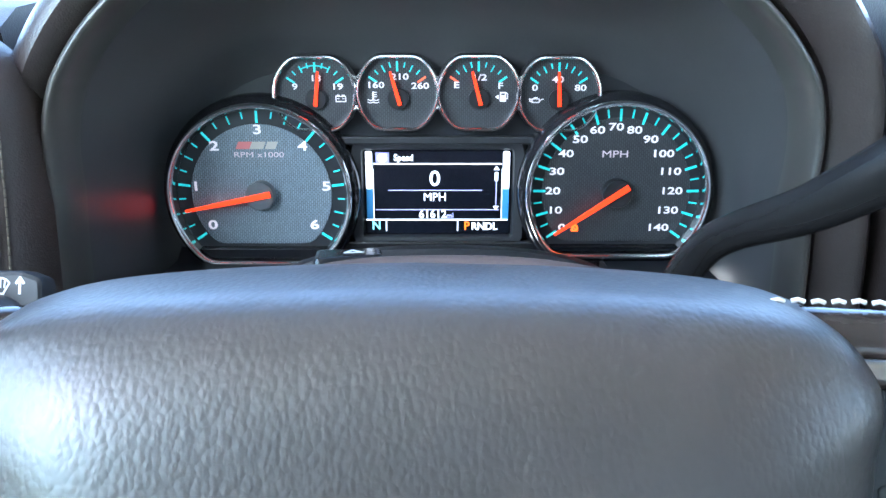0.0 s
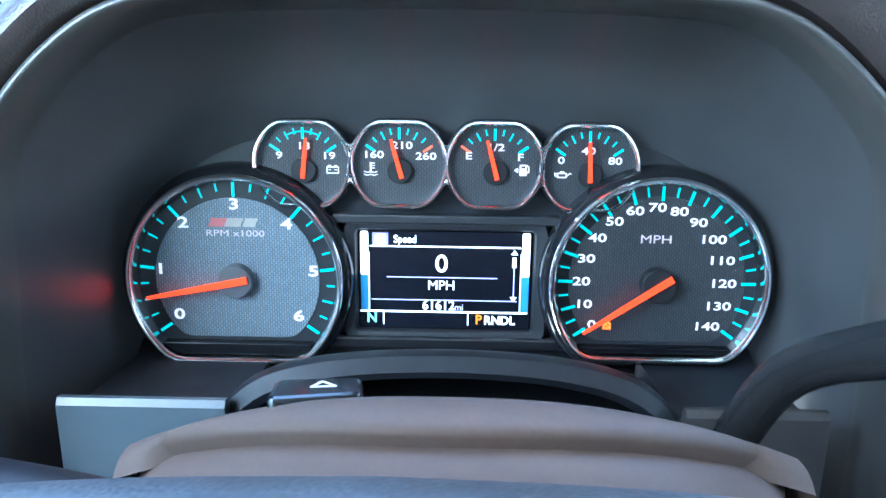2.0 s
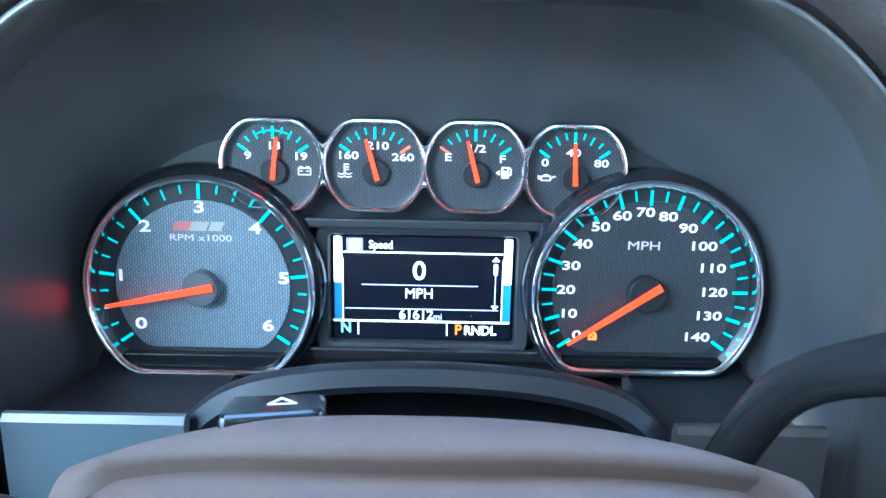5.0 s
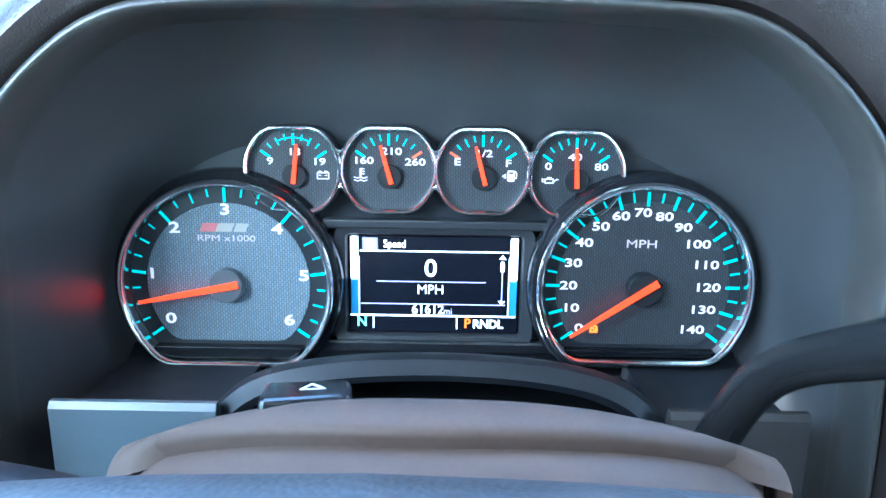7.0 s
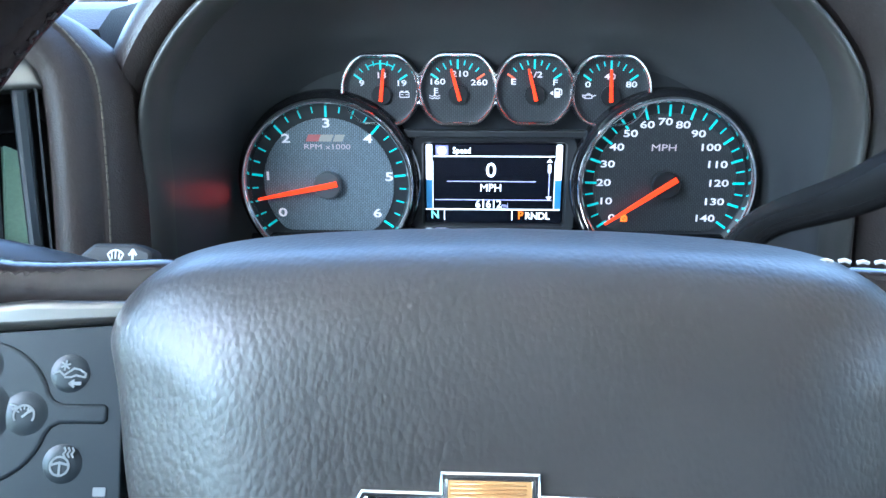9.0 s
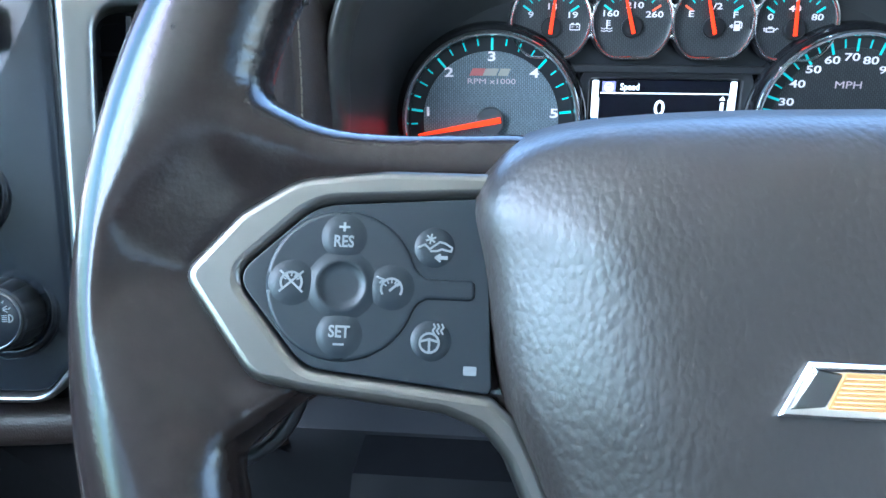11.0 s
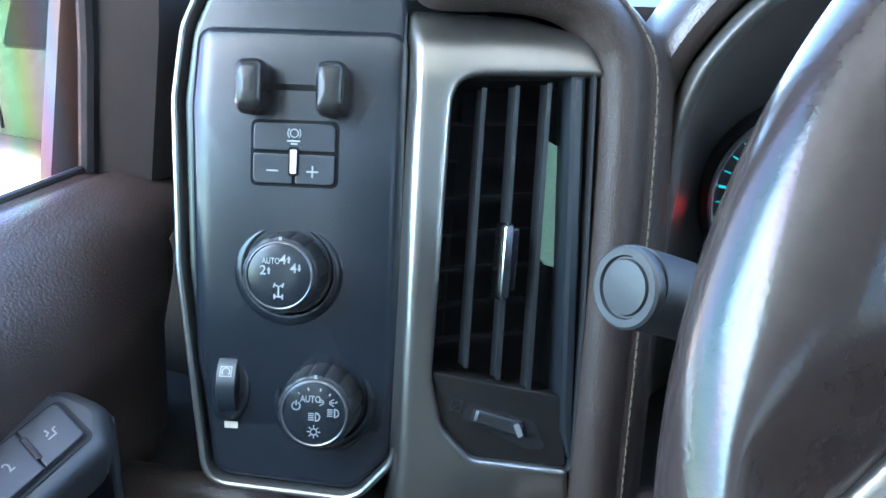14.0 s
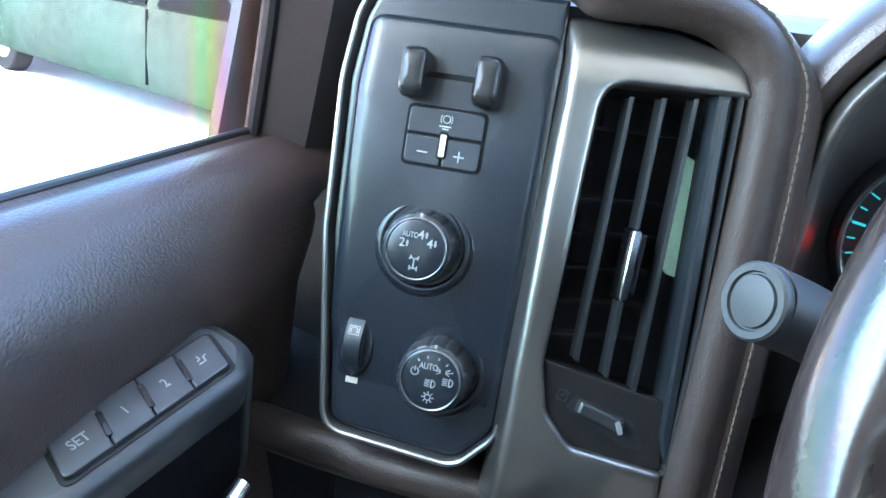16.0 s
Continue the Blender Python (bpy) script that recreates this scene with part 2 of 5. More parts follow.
M_PRIVACY = bpy.data.materials.new("privacy_glass")
M_PRIVACY.use_nodes = True
_n, _l = M_PRIVACY.node_tree.nodes, M_PRIVACY.node_tree.links
_n.remove(_n["Principled BSDF"])
_clear, _gloss, _mix = _n.new("ShaderNodeBsdfTransparent"), _n.new("ShaderNodeBsdfGlossy"), _n.new("ShaderNodeMixShader")
_clear.inputs["Color"].default_value = (0.4, 0.43, 0.46, 1)
_gloss.inputs["Roughness"].default_value, _mix.inputs[0].default_value = 0.02, 0.04
_l.new(_clear.outputs[0], _mix.inputs[1])
_l.new(_gloss.outputs[0], _mix.inputs[2])
_l.new(_mix.outputs[0], _n["Material Output"].inputs["Surface"])


# ---- mesh helpers; lengths in millimetres, in the frame of the thing ----
def axes(o, tilt, yaw, roll=0):
    """Frame on a face: x right, y up, z towards the driver. tilt: its top leans ahead; yaw: turned about the upright."""
    return Matrix.Translation(o) @ Matrix.Rotation(radians(yaw), 4, "Z") @ Matrix.Rotation(radians(90 - tilt), 4, "X") @ Matrix.Rotation(radians(roll), 4, "Z")


def thing(name, m, label, category, group="", kind=""):
    ob = new(name)
    ob.empty_display_size = 0.02
    ob.matrix_world = m
    return tagged(ob, label, category, group, kind)


def mesh_of(name, bm, material, sharp=35):
    me = bpy.data.meshes.new(name)
    flats = {f for f in bm.faces if f.tag}
    bmesh.ops.recalc_face_normals(bm, faces=bm.faces)
    bmesh.ops.scale(bm, vec=(0.001,) * 3, verts=bm.verts)
    for f in bm.faces:
        f.smooth = f not in flats
    bm.faces.index_update()
    smooth = [f.smooth for f in bm.faces]
    bm.to_mesh(me)
    bm.free()
    me.materials.append(material)
    me.set_sharp_from_angle(angle=radians(sharp))
    me.polygons.foreach_set("use_smooth", smooth)
    return me


def part(name, bm, material, parent, label="", m=None, sharp=35):
    me = bm if isinstance(bm, bpy.types.Mesh) else mesh_of(name, bm, material, sharp)
    ob = new(name, me)
    ob.parent = parent
    if m is not None:
        ob.matrix_basis = m
    return tagged(ob, label)


def at(x, y, z=0, turn=0):
    return pose(x / 1000, y / 1000, z / 1000, 0, 0, turn)


def circle(r, n=48, x=0, y=0, squash=1.0):
    return [(x + r * math.cos(2 * math.pi * i / n), y + r * squash * math.sin(2 * math.pi * i / n)) for i in range(n)]


def fillet(pts, r, n=6):
    """Rounded polygon, anticlockwise; r one radius or one for each corner."""
    out = []
    k = len(pts)
    for i in range(k):
        a, b, c = (Vector(pts[(i + j) % k]) for j in (-1, 0, 1))
        rad = r[i] if isinstance(r, (list, tuple)) else r
        u, v = (a - b).normalized(), (c - b).normalized()
        half = math.acos(max(-1, min(1, u.dot(v)))) / 2
        if rad <= 0 or half > 1.54:
            out.append(tuple(b))
            continue
        d = min(rad / math.tan(half), 0.49 * (a - b).length, 0.49 * (c - b).length)
        p, q = b + u * d, b + v * d
        for s in range(n + 1):
            f = s / n
            out.append(tuple(p * (1 - f) ** 2 + b * 2 * f * (1 - f) + q * f * f))
    return out


def rrect(w, h, r, x=0, y=0, n=5):
    return fillet([(x - w / 2, y - h / 2), (x + w / 2, y - h / 2), (x + w / 2, y + h / 2), (x - w / 2, y + h / 2)], r, n)


def flat_round(r, low, high=None, n=72, x=0, y=0):
    """Circle cut flat below (and above), its corners eased."""
    pts = []
    for i in range(n):
        a = 2 * math.pi * (i + 0.5) / n
        px, py = r * math.cos(a), r * math.sin(a)
        py = max(py, low)
        if high is not None:
            py = min(py, high)
        pts.append((px + x, py + y))
    for _ in range(2):
        pts = [((pts[i - 1][0] + 2 * pts[i][0] + pts[(i + 1) % n][0]) / 4, (pts[i - 1][1] + 2 * pts[i][1] + pts[(i + 1) % n][1]) / 4) for i in range(n)]
    return pts


def grow(poly, d):
    """Outline moved outwards by d (anticlockwise outlines)."""
    k, out = len(poly), []
    for i in range(k):
        a, b, c = Vector(poly[i - 1]), Vector(poly[i]), Vector(poly[(i + 1) % k])
        e1, e2 = b - a, c - b
        if e1.length < 1e-6:
            e1 = e2
        if e2.length < 1e-6:
            e2 = e1
        n1, n2 = Vector((e1.y, -e1.x)).normalized(), Vector((e2.y, -e2.x)).normalized()
        s = n1 + n2
        s = s / max(s.length_squared / 2, 0.35)
        out.append((b.x + s.x * d, b.y + s.y * d))
    for _ in range(12):
        # draw together the points of corners that the inset has turned over
        turned = [i for i in range(k) if (Vector(out[(i + 1) % k]) - Vector(out[i])).dot(Vector(poly[(i + 1) % k]) - Vector(poly[i])) < -1e-9]
        if not turned:
            break
        for i in turned:
            j = (i + 1) % k
            m = ((out[i][0] + out[j][0]) / 2, (out[i][1] + out[j][1]) / 2)
            out[i] = out[j] = m
    return out


def loft(loops, closed=True, start=False, end=False, bm=None):
    bm = bm or bmesh.new()
    rows = [[bm.verts.new(p) for p in loop] for loop in loops]
    k = len(rows[0])
    for a, b in zip(rows, rows[1:]):
        for i in range(k if closed else k - 1):
            j = (i + 1) % k
            bm.faces.new((a[i], a[j], b[j], b[i]))
    if start:
        cap(bm, rows[0])
    if end:
        cap(bm, rows[-1])
    return bm


def cap(bm, row):
    """Flat lid on a closed row of vertices; the row may be concave."""
    if len(row) <= 4:
        f = bm.faces.new(row)
        f.tag = True
        return
    o = sum((v.co for v in row), Vector()) / len(row)
    n = Vector()
    for a, b in zip(row, row[1:] + row[:1]):
        n += (a.co - o).cross(b.co - o)
    n.normalize()
    e = n.orthogonal().normalized()
    h = n.cross(e)
    flat = [Vector(((v.co - o).dot(e), (v.co - o).dot(h))) for v in row]
    turns = [flat[i].cross(flat[(i + 1) % len(flat)]) for i in range(len(flat))]
    if min(turns) > -1e-6:
        # star-shaped about its middle: a simple fan
        hub = bm.verts.new(o)
        for a, b in zip(row, row[1:] + row[:1]):
            if (a.co - b.co).length > 1e-7:
                bm.faces.new((hub, a, b)).tag = True
        return
    pts, _, faces, origin, _, _ = delaunay_2d_cdt(flat, [], [list(range(len(row)))], 1, 1e-5)
    made = [row[src[0]] if src else bm.verts.new(o + e * p.x + h * p.y) for p, src in zip(pts, origin)]
    for f in faces:
        vs = [made[i] for i in f]
        if len(set(vs)) == len(vs):
            face = bm.faces.get(vs) or bm.faces.new(vs)
            face.tag = True


def solid(poly, levels, bm=None):
    """Capped body from one outline: levels = (outward, height)."""
    return loft([[(*p, z) for p in grow(poly, d)] for d, z in levels], True, True, True, bm)


def slab(poly, z0, z1, ease=0.5, bm=None):
    return solid(poly, [(0, z0), (0, z1 - ease), (-ease * 0.3, z1 - ease * 0.3), (-ease, z1)], bm)


def dome(poly, cx, cy, levels, bm=None):
    """Capped body from one outline drawn in towards a middle: levels = (scale, height)."""
    return loft([[(cx + (x - cx) * s, cy + (y - cy) * s, z) for x, y in poly] for s, z in levels], True, True, True, bm)


def ring(poly, profile, bm=None):
    """Closed band along an outline; profile = (outward, height), closed."""
    loops = [[(*p, z) for p in grow(poly, d)] for d, z in profile]
    return _ring(loops, bm)


def _ring(loops, bm=None):
    bm = bm or bmesh.new()
    rows = [[bm.verts.new(p) for p in loop] for loop in loops]
    k = len(rows[0])
    for r in range(len(rows)):
        a, b = rows[r], rows[(r + 1) % len(rows)]
        for i in range(k):
            j = (i + 1) % k
            bm.faces.new((a[i], a[j], b[j], b[i]))
    return bm


def lathe(profile, n=48, x=0, y=0, bm=None):
    return loft([circle_z(r, z, n, x, y) for r, z in profile], True, True, True, bm)


def circle_z(r, z, n, x=0, y=0):
    return [(px, py, z) for px, py in circle(max(r, 0.01), n, x, y)]


def smooth_path(pts, k=8):
    """Catmull-Rom through the points (tuples of any length)."""
    out = []
    p = [np.array(q, float) for q in pts]
    p = [2 * p[0] - p[1], *p, 2 * p[-1] - p[-2]]
    for i in range(1, len(p) - 2):
        for s in range(k):
            f = s / k
            a, b, c, d = p[i - 1:i + 3]
            out.append(0.5 * (2 * b + (c - a) * f + (2 * a - 5 * b + 4 * c - d) * f * f + (3 * b - a - 3 * c + d) * f ** 3))
    return out + [p[-2]]


def tube(path, radii, n=16, squash=1.0, closed=False, bm=None):
    path = [Vector(p[:3]) for p in path]
    if not hasattr(radii, "__len__"):
        radii = [radii] * len(path)
    loops, up = [], None
    k = len(path)
    for i in range(k):
        if closed:
            d = (path[(i + 1) % k] - path[i - 1]).normalized()
        else:
            d = (path[min(i + 1, k - 1)] - path[max(i - 1, 0)]).normalized()
        if up is None:
            up = d.orthogonal().normalized()
        up = (up - d * up.dot(d)).normalized()
        side = d.cross(up)
        loops.append([tuple(path[i] + float(radii[i]) * (math.cos(a) * up + squash * math.sin(a) * side)) for a in (2 * math.pi * j / n for j in range(n))])
    return _ring(loops, bm) if closed else loft(loops, True, True, True, bm)


_words = {}


def word(text, size, parent, x, y, z, material, turn=0, wide=1.0, name="numeral", bold=0.0, label=""):
    """Raised lettering in the built-in font; size is the height of a capital."""
    key = (text, size, material.name, wide, bold)
    if key not in _words:
        cu = bpy.data.curves.new("lettering", "FONT")
        cu.body, cu.size, cu.align_x, cu.align_y = text, size / 0.73 / 1000, "CENTER", "CENTER"
        cu.extrude, cu.offset, cu.resolution_u = 0.00006, bold / 1000, 3
        tmp = new("lettering", cu)
        dg = bpy.context.evaluated_depsgraph_get()
        me = bpy.data.meshes.new_from_object(tmp.evaluated_get(dg))
        bpy.data.objects.remove(tmp)
        bpy.data.curves.remove(cu)
        me.transform(Matrix.Diagonal((wide, 1, 1, 1)))
        me.materials.clear()
        me.materials.append(material)
        _words[key] = me
    ob = new(name, _words[key])
    ob.parent = parent
    ob.matrix_basis = at(x, y, z, turn)
    return tagged(ob, label)


def bar(w, h, material, parent, x, y, z, turn=0, t=0.15, name="mark", r=0.0, label=""):
    key = ("bar", w, h, material.name, t, r)
    if key not in _words:
        poly = rrect(w, h, r, n=3) if r else [(-w / 2, -h / 2), (w / 2, -h / 2), (w / 2, h / 2), (-w / 2, h / 2)]
        _words[key] = mesh_of(name, loft([[(*p, 0) for p in poly], [(*p, t) for p in poly]], True, True, True), material)
    return part(name, _words[key], material, parent, label, at(x, y, z, turn))


def stroke(pts, w, bm, z=0.0, t=0.15, closed=False):
    """Flat line of width w along 2D points, added to bm."""
    k = len(pts)
    for i in range(k if closed else k - 1):
        a, b = Vector(pts[i]), Vector(pts[(i + 1) % k])
        d = (b - a).normalized() * w / 2
        s = Vector((-d.y, d.x))
        a, b = a - d * 0.5, b + d * 0.5
        loft([[(*p, h) for p in (a + s, a - s, b - s, b + s)] for h in (z, z + t)], True, True, True, bm)
    return bm


def arc(r, a0, a1, n=14, x=0, y=0):
    return [(x + r * math.cos(radians(a0 + (a1 - a0) * i / n)), y + r * math.sin(radians(a0 + (a1 - a0) * i / n))) for i in range(n + 1)]


def box(x0, x1, y0, y1, z0, z1, bm=None):
    return loft([[(x0, y0, z), (x1, y0, z), (x1, y1, z), (x0, y1, z)] for z in (z0, z1)], True, True, True, bm)


# ---- frames of the main faces ----
F_CLUSTER = axes((0, 0.470, 1.345), 0, 0)
F_WHEEL = axes((-0.008, 0.12, 1.345), 26, 0)
F_PANEL = axes((-0.3535, 0.2945, 1.354), 11.6, 11)
F_VENT = axes((-0.265, 0.32, 1.335), 11, 31)
WORLD = Matrix()

# ---- setting: ground, cab shell ----
g = bmesh.new()
bmesh.ops.create_grid(g, x_segments=40, y_segments=40, size=400000)
tagged(part("ground", g, M_GROUND, None), "pale sunlit concrete ground reaching the horizon", "ground", kind="structure")


def shell(name, bm, material, label, category="wall"):
    return tagged(part(name, bm, material, None), label, category, kind="structure")


shell("ceiling", box(-640, 1560, -1500, 380, 1930, 1990), M_CLOTH, "light cloth headliner of the cab", "ceiling")
shell("floor", box(-640, 1560, -1500, 1000, 480, 540), M_CARPET, "dark carpeted cab floor", "floor")
b = box(-640, 1560, -1560, -1500, 480, 1340)
box(-640, -420, -1560, -1500, 1340, 1990, b)
box(1340, 1560, -1560, -1500, 1340, 1990, b)
box(-420, 1340, -1560, -1500, 1860, 1990, b)
shell("wall_rear", b, M_CLOTH, "rear cab wall with window opening")
b = box(1500, 1560, -1500, 1000, 480, 1340)
box(1500, 1560, -1500, -1150, 1340, 1990, b)
box(1500, 1560, -430, -330, 1340, 1990, b)
box(1500, 1560, -1500, 330, 1900, 1990, b)
box(1500, 1560, 330, 1000, 1340, 1420, b)
shell("wall_passenger", b, M_DOOR, "brown passenger side of the cab with window openings")
b = box(-640, -580, -1500, -560, 480, 1340)
box(-640, -580, -1500, -1250, 1340, 1990, b)
box(-640, -580, -650, -560, 1340, 1990, b)
box(-640, -580, -1500, 330, 1900, 1990, b)
shell("wall_rear_door", b, M_DOOR, "brown rear door wall with window opening")
# dark privacy glass behind the seats
for name, b, lab in (("window_rear", box(-420, 1340, -1534, -1528, 1340, 1860), "dark tinted rear window"), ("window_rear_driver", box(-612, -606, -1250, -650, 1340, 1900), "dark tinted rear side window"), ("window_rear_passenger", box(1528, 1534, -1150, -430, 1340, 1900), "dark tinted rear side window")):
    shell(name, b, M_PRIVACY, lab, "window").visible_shadow = False
# windscreen pillars
for x, lab in ((-650, "driver"), (1540, "passenger")):
    shell("pillar_" + lab, tube([(x, 330, 1960), (x + 60 * (x < 0), 620, 1700), (x + 160 * (x < 0), 960, 1478)], 38, 10, 1.5), M_BLACK, "black windscreen pillar", "pillar")
# bulkhead below the windscreen
shell("wall_bulkhead", box(-640, 1560, 940, 1000, 480, 1405), M_DARK, "dark bulkhead ahead of the dashboard")

# ---- dashboard ----
dash = thing("dashboard", WORLD, "dark brown leather covered dashboard", "dashboard")
prof = [(420, 1436), (440, 1447), (480, 1452), (620, 1452), (800, 1440), (945, 1410), (945, 1360), (480, 1360), (430, 1400)]
b = loft([[(x, y, z) for y, z in prof] for x in (-470, -420, -236)], True, True, True)
loft([[(x, y, z) for y, z in prof] for x in (238, 500, 1100, 1500)], True, True, True, b)
back = [(520, 1440), (560, 1452), (620, 1452), (800, 1440), (945, 1410), (945, 1360), (520, 1360)]
loft([[(x, y, z) for y, z in back] for x in (-236, 0, 238)], True, True, True, b)
part("dash_top", b, M_DASH, dash)
# right-hand side of the dashboard beside the hood
b = loft([[(x, y, z) for y, z in ((372, 1250), (360, 1300), (352, 1370), (352, 1410), (362, 1436), (392, 1450), (460, 1452), (470, 1250))] for x in (234, 330, 520, 900, 1500)], True, True, True)
part("centre_fascia", b, M_DASH, dash)
b = loft([[(x, y, z) for y, z in ((318, 1206), (306, 1198), (306, 1180), (360, 1010), (440, 900), (480, 900), (480, 1206))] for x in (-570, -200, 200, 600, 1500)], True, True, True)
part("knee_panel", b, M_DARK, dash)
# dark end of the dashboard beside the door
END_LOW = ((-412, 318), (-398, 300), (-300, 340), (-300, 520), (-520, 560), (-520, 400), (-470, 390), (-440, 372))
END_HIGH = ((-412, 334), (-398, 330), (-300, 356), (-300, 520), (-455, 560), (-455, 410), (-445, 390), (-440, 372))
b = loft([[(x, y, z) for x, y in (END_LOW if z < 1335 else END_HIGH)] for z in (560, 1180, 1300, 1330, 1340, 1400, 1438)], True, True, True)
part("dash_end", b, M_DARK, dash, "black dashboard end panel")
# leather roll under the switch panel
b = tube(smooth_path([(-520, 296, 1196), (-430, 290, 1199), (-340, 298, 1199), (-250, 322, 1199), (-190, 345, 1199)], 5), 12, 20)
part("lower_roll", b, M_DASH, dash)

# ---- instrument hood ----
HALF = [(206, -150), (206, -46), (203, 5), (198, 38), (187.5, 64), (171, 88), (151, 107), (131, 119.5), (108, 125.5), (60, 128), (0, 129)]


def arch(sx, sz, y, n=5):
    """Half round arch whose feet draw in towards the driver."""
    half = smooth_path(HALF, n)
    near = min(1, max(0, (455 - y) / 55))
    pts = []
    for f, tuck in ((-1, 8), (1, 12)):
        pts.append([(f * (x * sx - tuck * near * min(1, max(0, (66 - z) / 60))) - 4, y, 1345 + (z * sz if z > 0 else z)) for x, z in half])
    return pts[0] + pts[1][-2::-1]


def brow_arch(sx, sz, y, inboard=None):
    """The brow is narrower and rounder on its outboard side; inboard: its depth on the other side."""
    full, slim = arch(sx, sz, inboard or y), arch(1.03 + (sx - 1.03) * 0.8, 1.04 + (sz - 1.04) * 0.8, y)
    out = []
    for p, q in zip(full, slim):
        w = min(1, max(0, (p[0] + 70) / 140))
        out.append(tuple(a * w + b * (1 - w) for a, b in zip(p, q)))
    return out


hood = thing("instrument_hood", WORLD, "dark arched instrument hood with leather covered brow", "instrument hood")
b = loft([arch(0.80, 0.5, 481.8), arch(0.83, 0.56, 479.5), arch(0.857, 0.62, 476), arch(0.885, 0.71, 468), arch(0.91, 0.79, 457), arch(0.935, 0.87, 440), arch(0.958, 0.93, 420), arch(0.972, 0.964, 403)], False)
part("bowl", b, M_BOWL, hood, "smooth dark grey plastic bowl")
LIP = smooth_path([(0.972, 0.964, 403.2), (0.978, 0.978, 390), (0.985, 0.988, 382.5), (0.996, 1.001, 378), (1.008, 1.014, 377.3), (1.019, 1.026, 380), (1.025, 1.034, 386), (1.026, 1.036, 396)], 3)
b = loft([arch(*p, 14) for p in LIP], False)
part("inner_lip", b, M_LIP, hood, "satin grey lip", sharp=180)
b = loft([brow_arch(1.03, 1.04, 396), brow_arch(1.042, 1.058, 386), brow_arch(1.065, 1.09, 381.5, 383), brow_arch(1.09, 1.13, 379.5, 381.5), brow_arch(1.115, 1.165, 380.5), brow_arch(1.14, 1.2, 384, 379.5), brow_arch(1.162, 1.228, 390, 380.5), brow_arch(1.18, 1.252, 399, 385), brow_arch(1.193, 1.27, 412, 395), brow_arch(1.2, 1.28, 440), brow_arch(1.13, 1.18, 560), brow_arch(1.08, 1.0, 680), brow_arch(1.02, 0.75, 760)], False)
part("brow", b, M_BROW, hood, "brown leather brow")

# ---- lower trim below the gauges ----
lower = thing("lower_cluster_trim", WORLD, "black trim ledge arched over the steering column", "trim panel")
# ledge below the gauges
# the left panel's colour carries the side window's reflection
for x0, x1, skin, lab in ((-173, -98, M_PANEL_SHEEN, "blue-grey satin lower panel"), (104, 166, M_UMBER, "dark brown lower panel")):
    b = loft([[(x, y, z) for y, z in ((480, 1296), (470, 1290), (402, 1291), (393, 1294), (392, 1280), (480, 1280))] for x in (x0, x1)], True, True, True)
    part("ledge", b, M_ARCH, lower, "dark ledge below the gauges")
    b = loft([[(x, y, z) for y, z in ((392, 1291), (391.5, 1298), (389, 1302), (386, 1302), (384, 1299), (386, 1236), (392, 1236))] for x in (x0, x0 + 3, x1 - 3, x1)], True, True, True)
    part("lower_panel", b, skin, lower, lab)
span = [(-112, 1270), (-104, 1292), (-84, 1310), (-50, 1319), (0, 1322), (50, 1319), (84, 1310), (104, 1292), (112, 1270)]
span = smooth_path(span, 5)
b = loft([[(x * s, y, z + dz) for x, z in span] for s, y, dz in ((1.06, 474, -42), (1.05, 446, -22), (1.03, 410, -3), (1.01, 398, 0.6), (1.0, 393, 0), (0.97, 389, -6), (0.95, 392, -10), (0.95, 430, -12))], False)
part("arch", b, M_ARCH, lower)
b = box(-118, 118, 430, 470, 1150, 1282)
part("dark_backing", b, M_DARK, lower)

# ---- instrument cluster ----
cluster = thing("instrument_cluster", F_CLUSTER, "lit instrument cluster with chrome ringed gauges", "instrument cluster")
plate = slab(fillet([(-192, -66), (192, -66), (192, 94), (-192, 94)], 26, 8), -16, -12, 1)
b = slab(fillet([(-186, -62), (184, -62), (176, 30), (112, 74), (88, 79.5), (-92, 79.5), (-116, 74), (-182, 30)], [12, 12, 40, 16, 14, 14, 16, 40], 8), -13, -11.2, 0.8)
part("gauge_panel", b, M_BAND, cluster, "raised dark gauge panel")
part("faceplate", plate, M_BAND, cluster)
# moulded band between the gauge rows and below the display
b = slab(fillet([(-66, 20), (62, 20), (70, 25), (-74, 25)], 2), -9, -3, 1)
part("upper_ridge", b, M_BLACK, cluster)
b = slab(fillet([(-70, -50), (66, -50), (60, -43), (-64, -43)], 2), -9, -2, 1.5)
part("lower_ridge", b, M_GLOSS, cluster)


def needle(dial, angle, length, tail, width, z, hub, material=M_NEEDLE):
    part("hub", lathe([(hub, -1), (hub, z - 1.2), (hub * 0.94, z - 0.5), (hub * 0.5, z - 0.3)], 32), M_HUB if "tach" in dial.name else M_CAP, dial, "dark grey needle hub")
    poly = [(-tail, -width * 0.75), (length * 0.5, -width * 0.6), (length, -width * 0.32), (length, width * 0.32), (length * 0.5, width * 0.6), (-tail, width * 0.75)]
    part("needle", slab(poly, z, z + 1.1, 0.35), material, dial, "glowing red needle", at(0, 0, 0, angle))


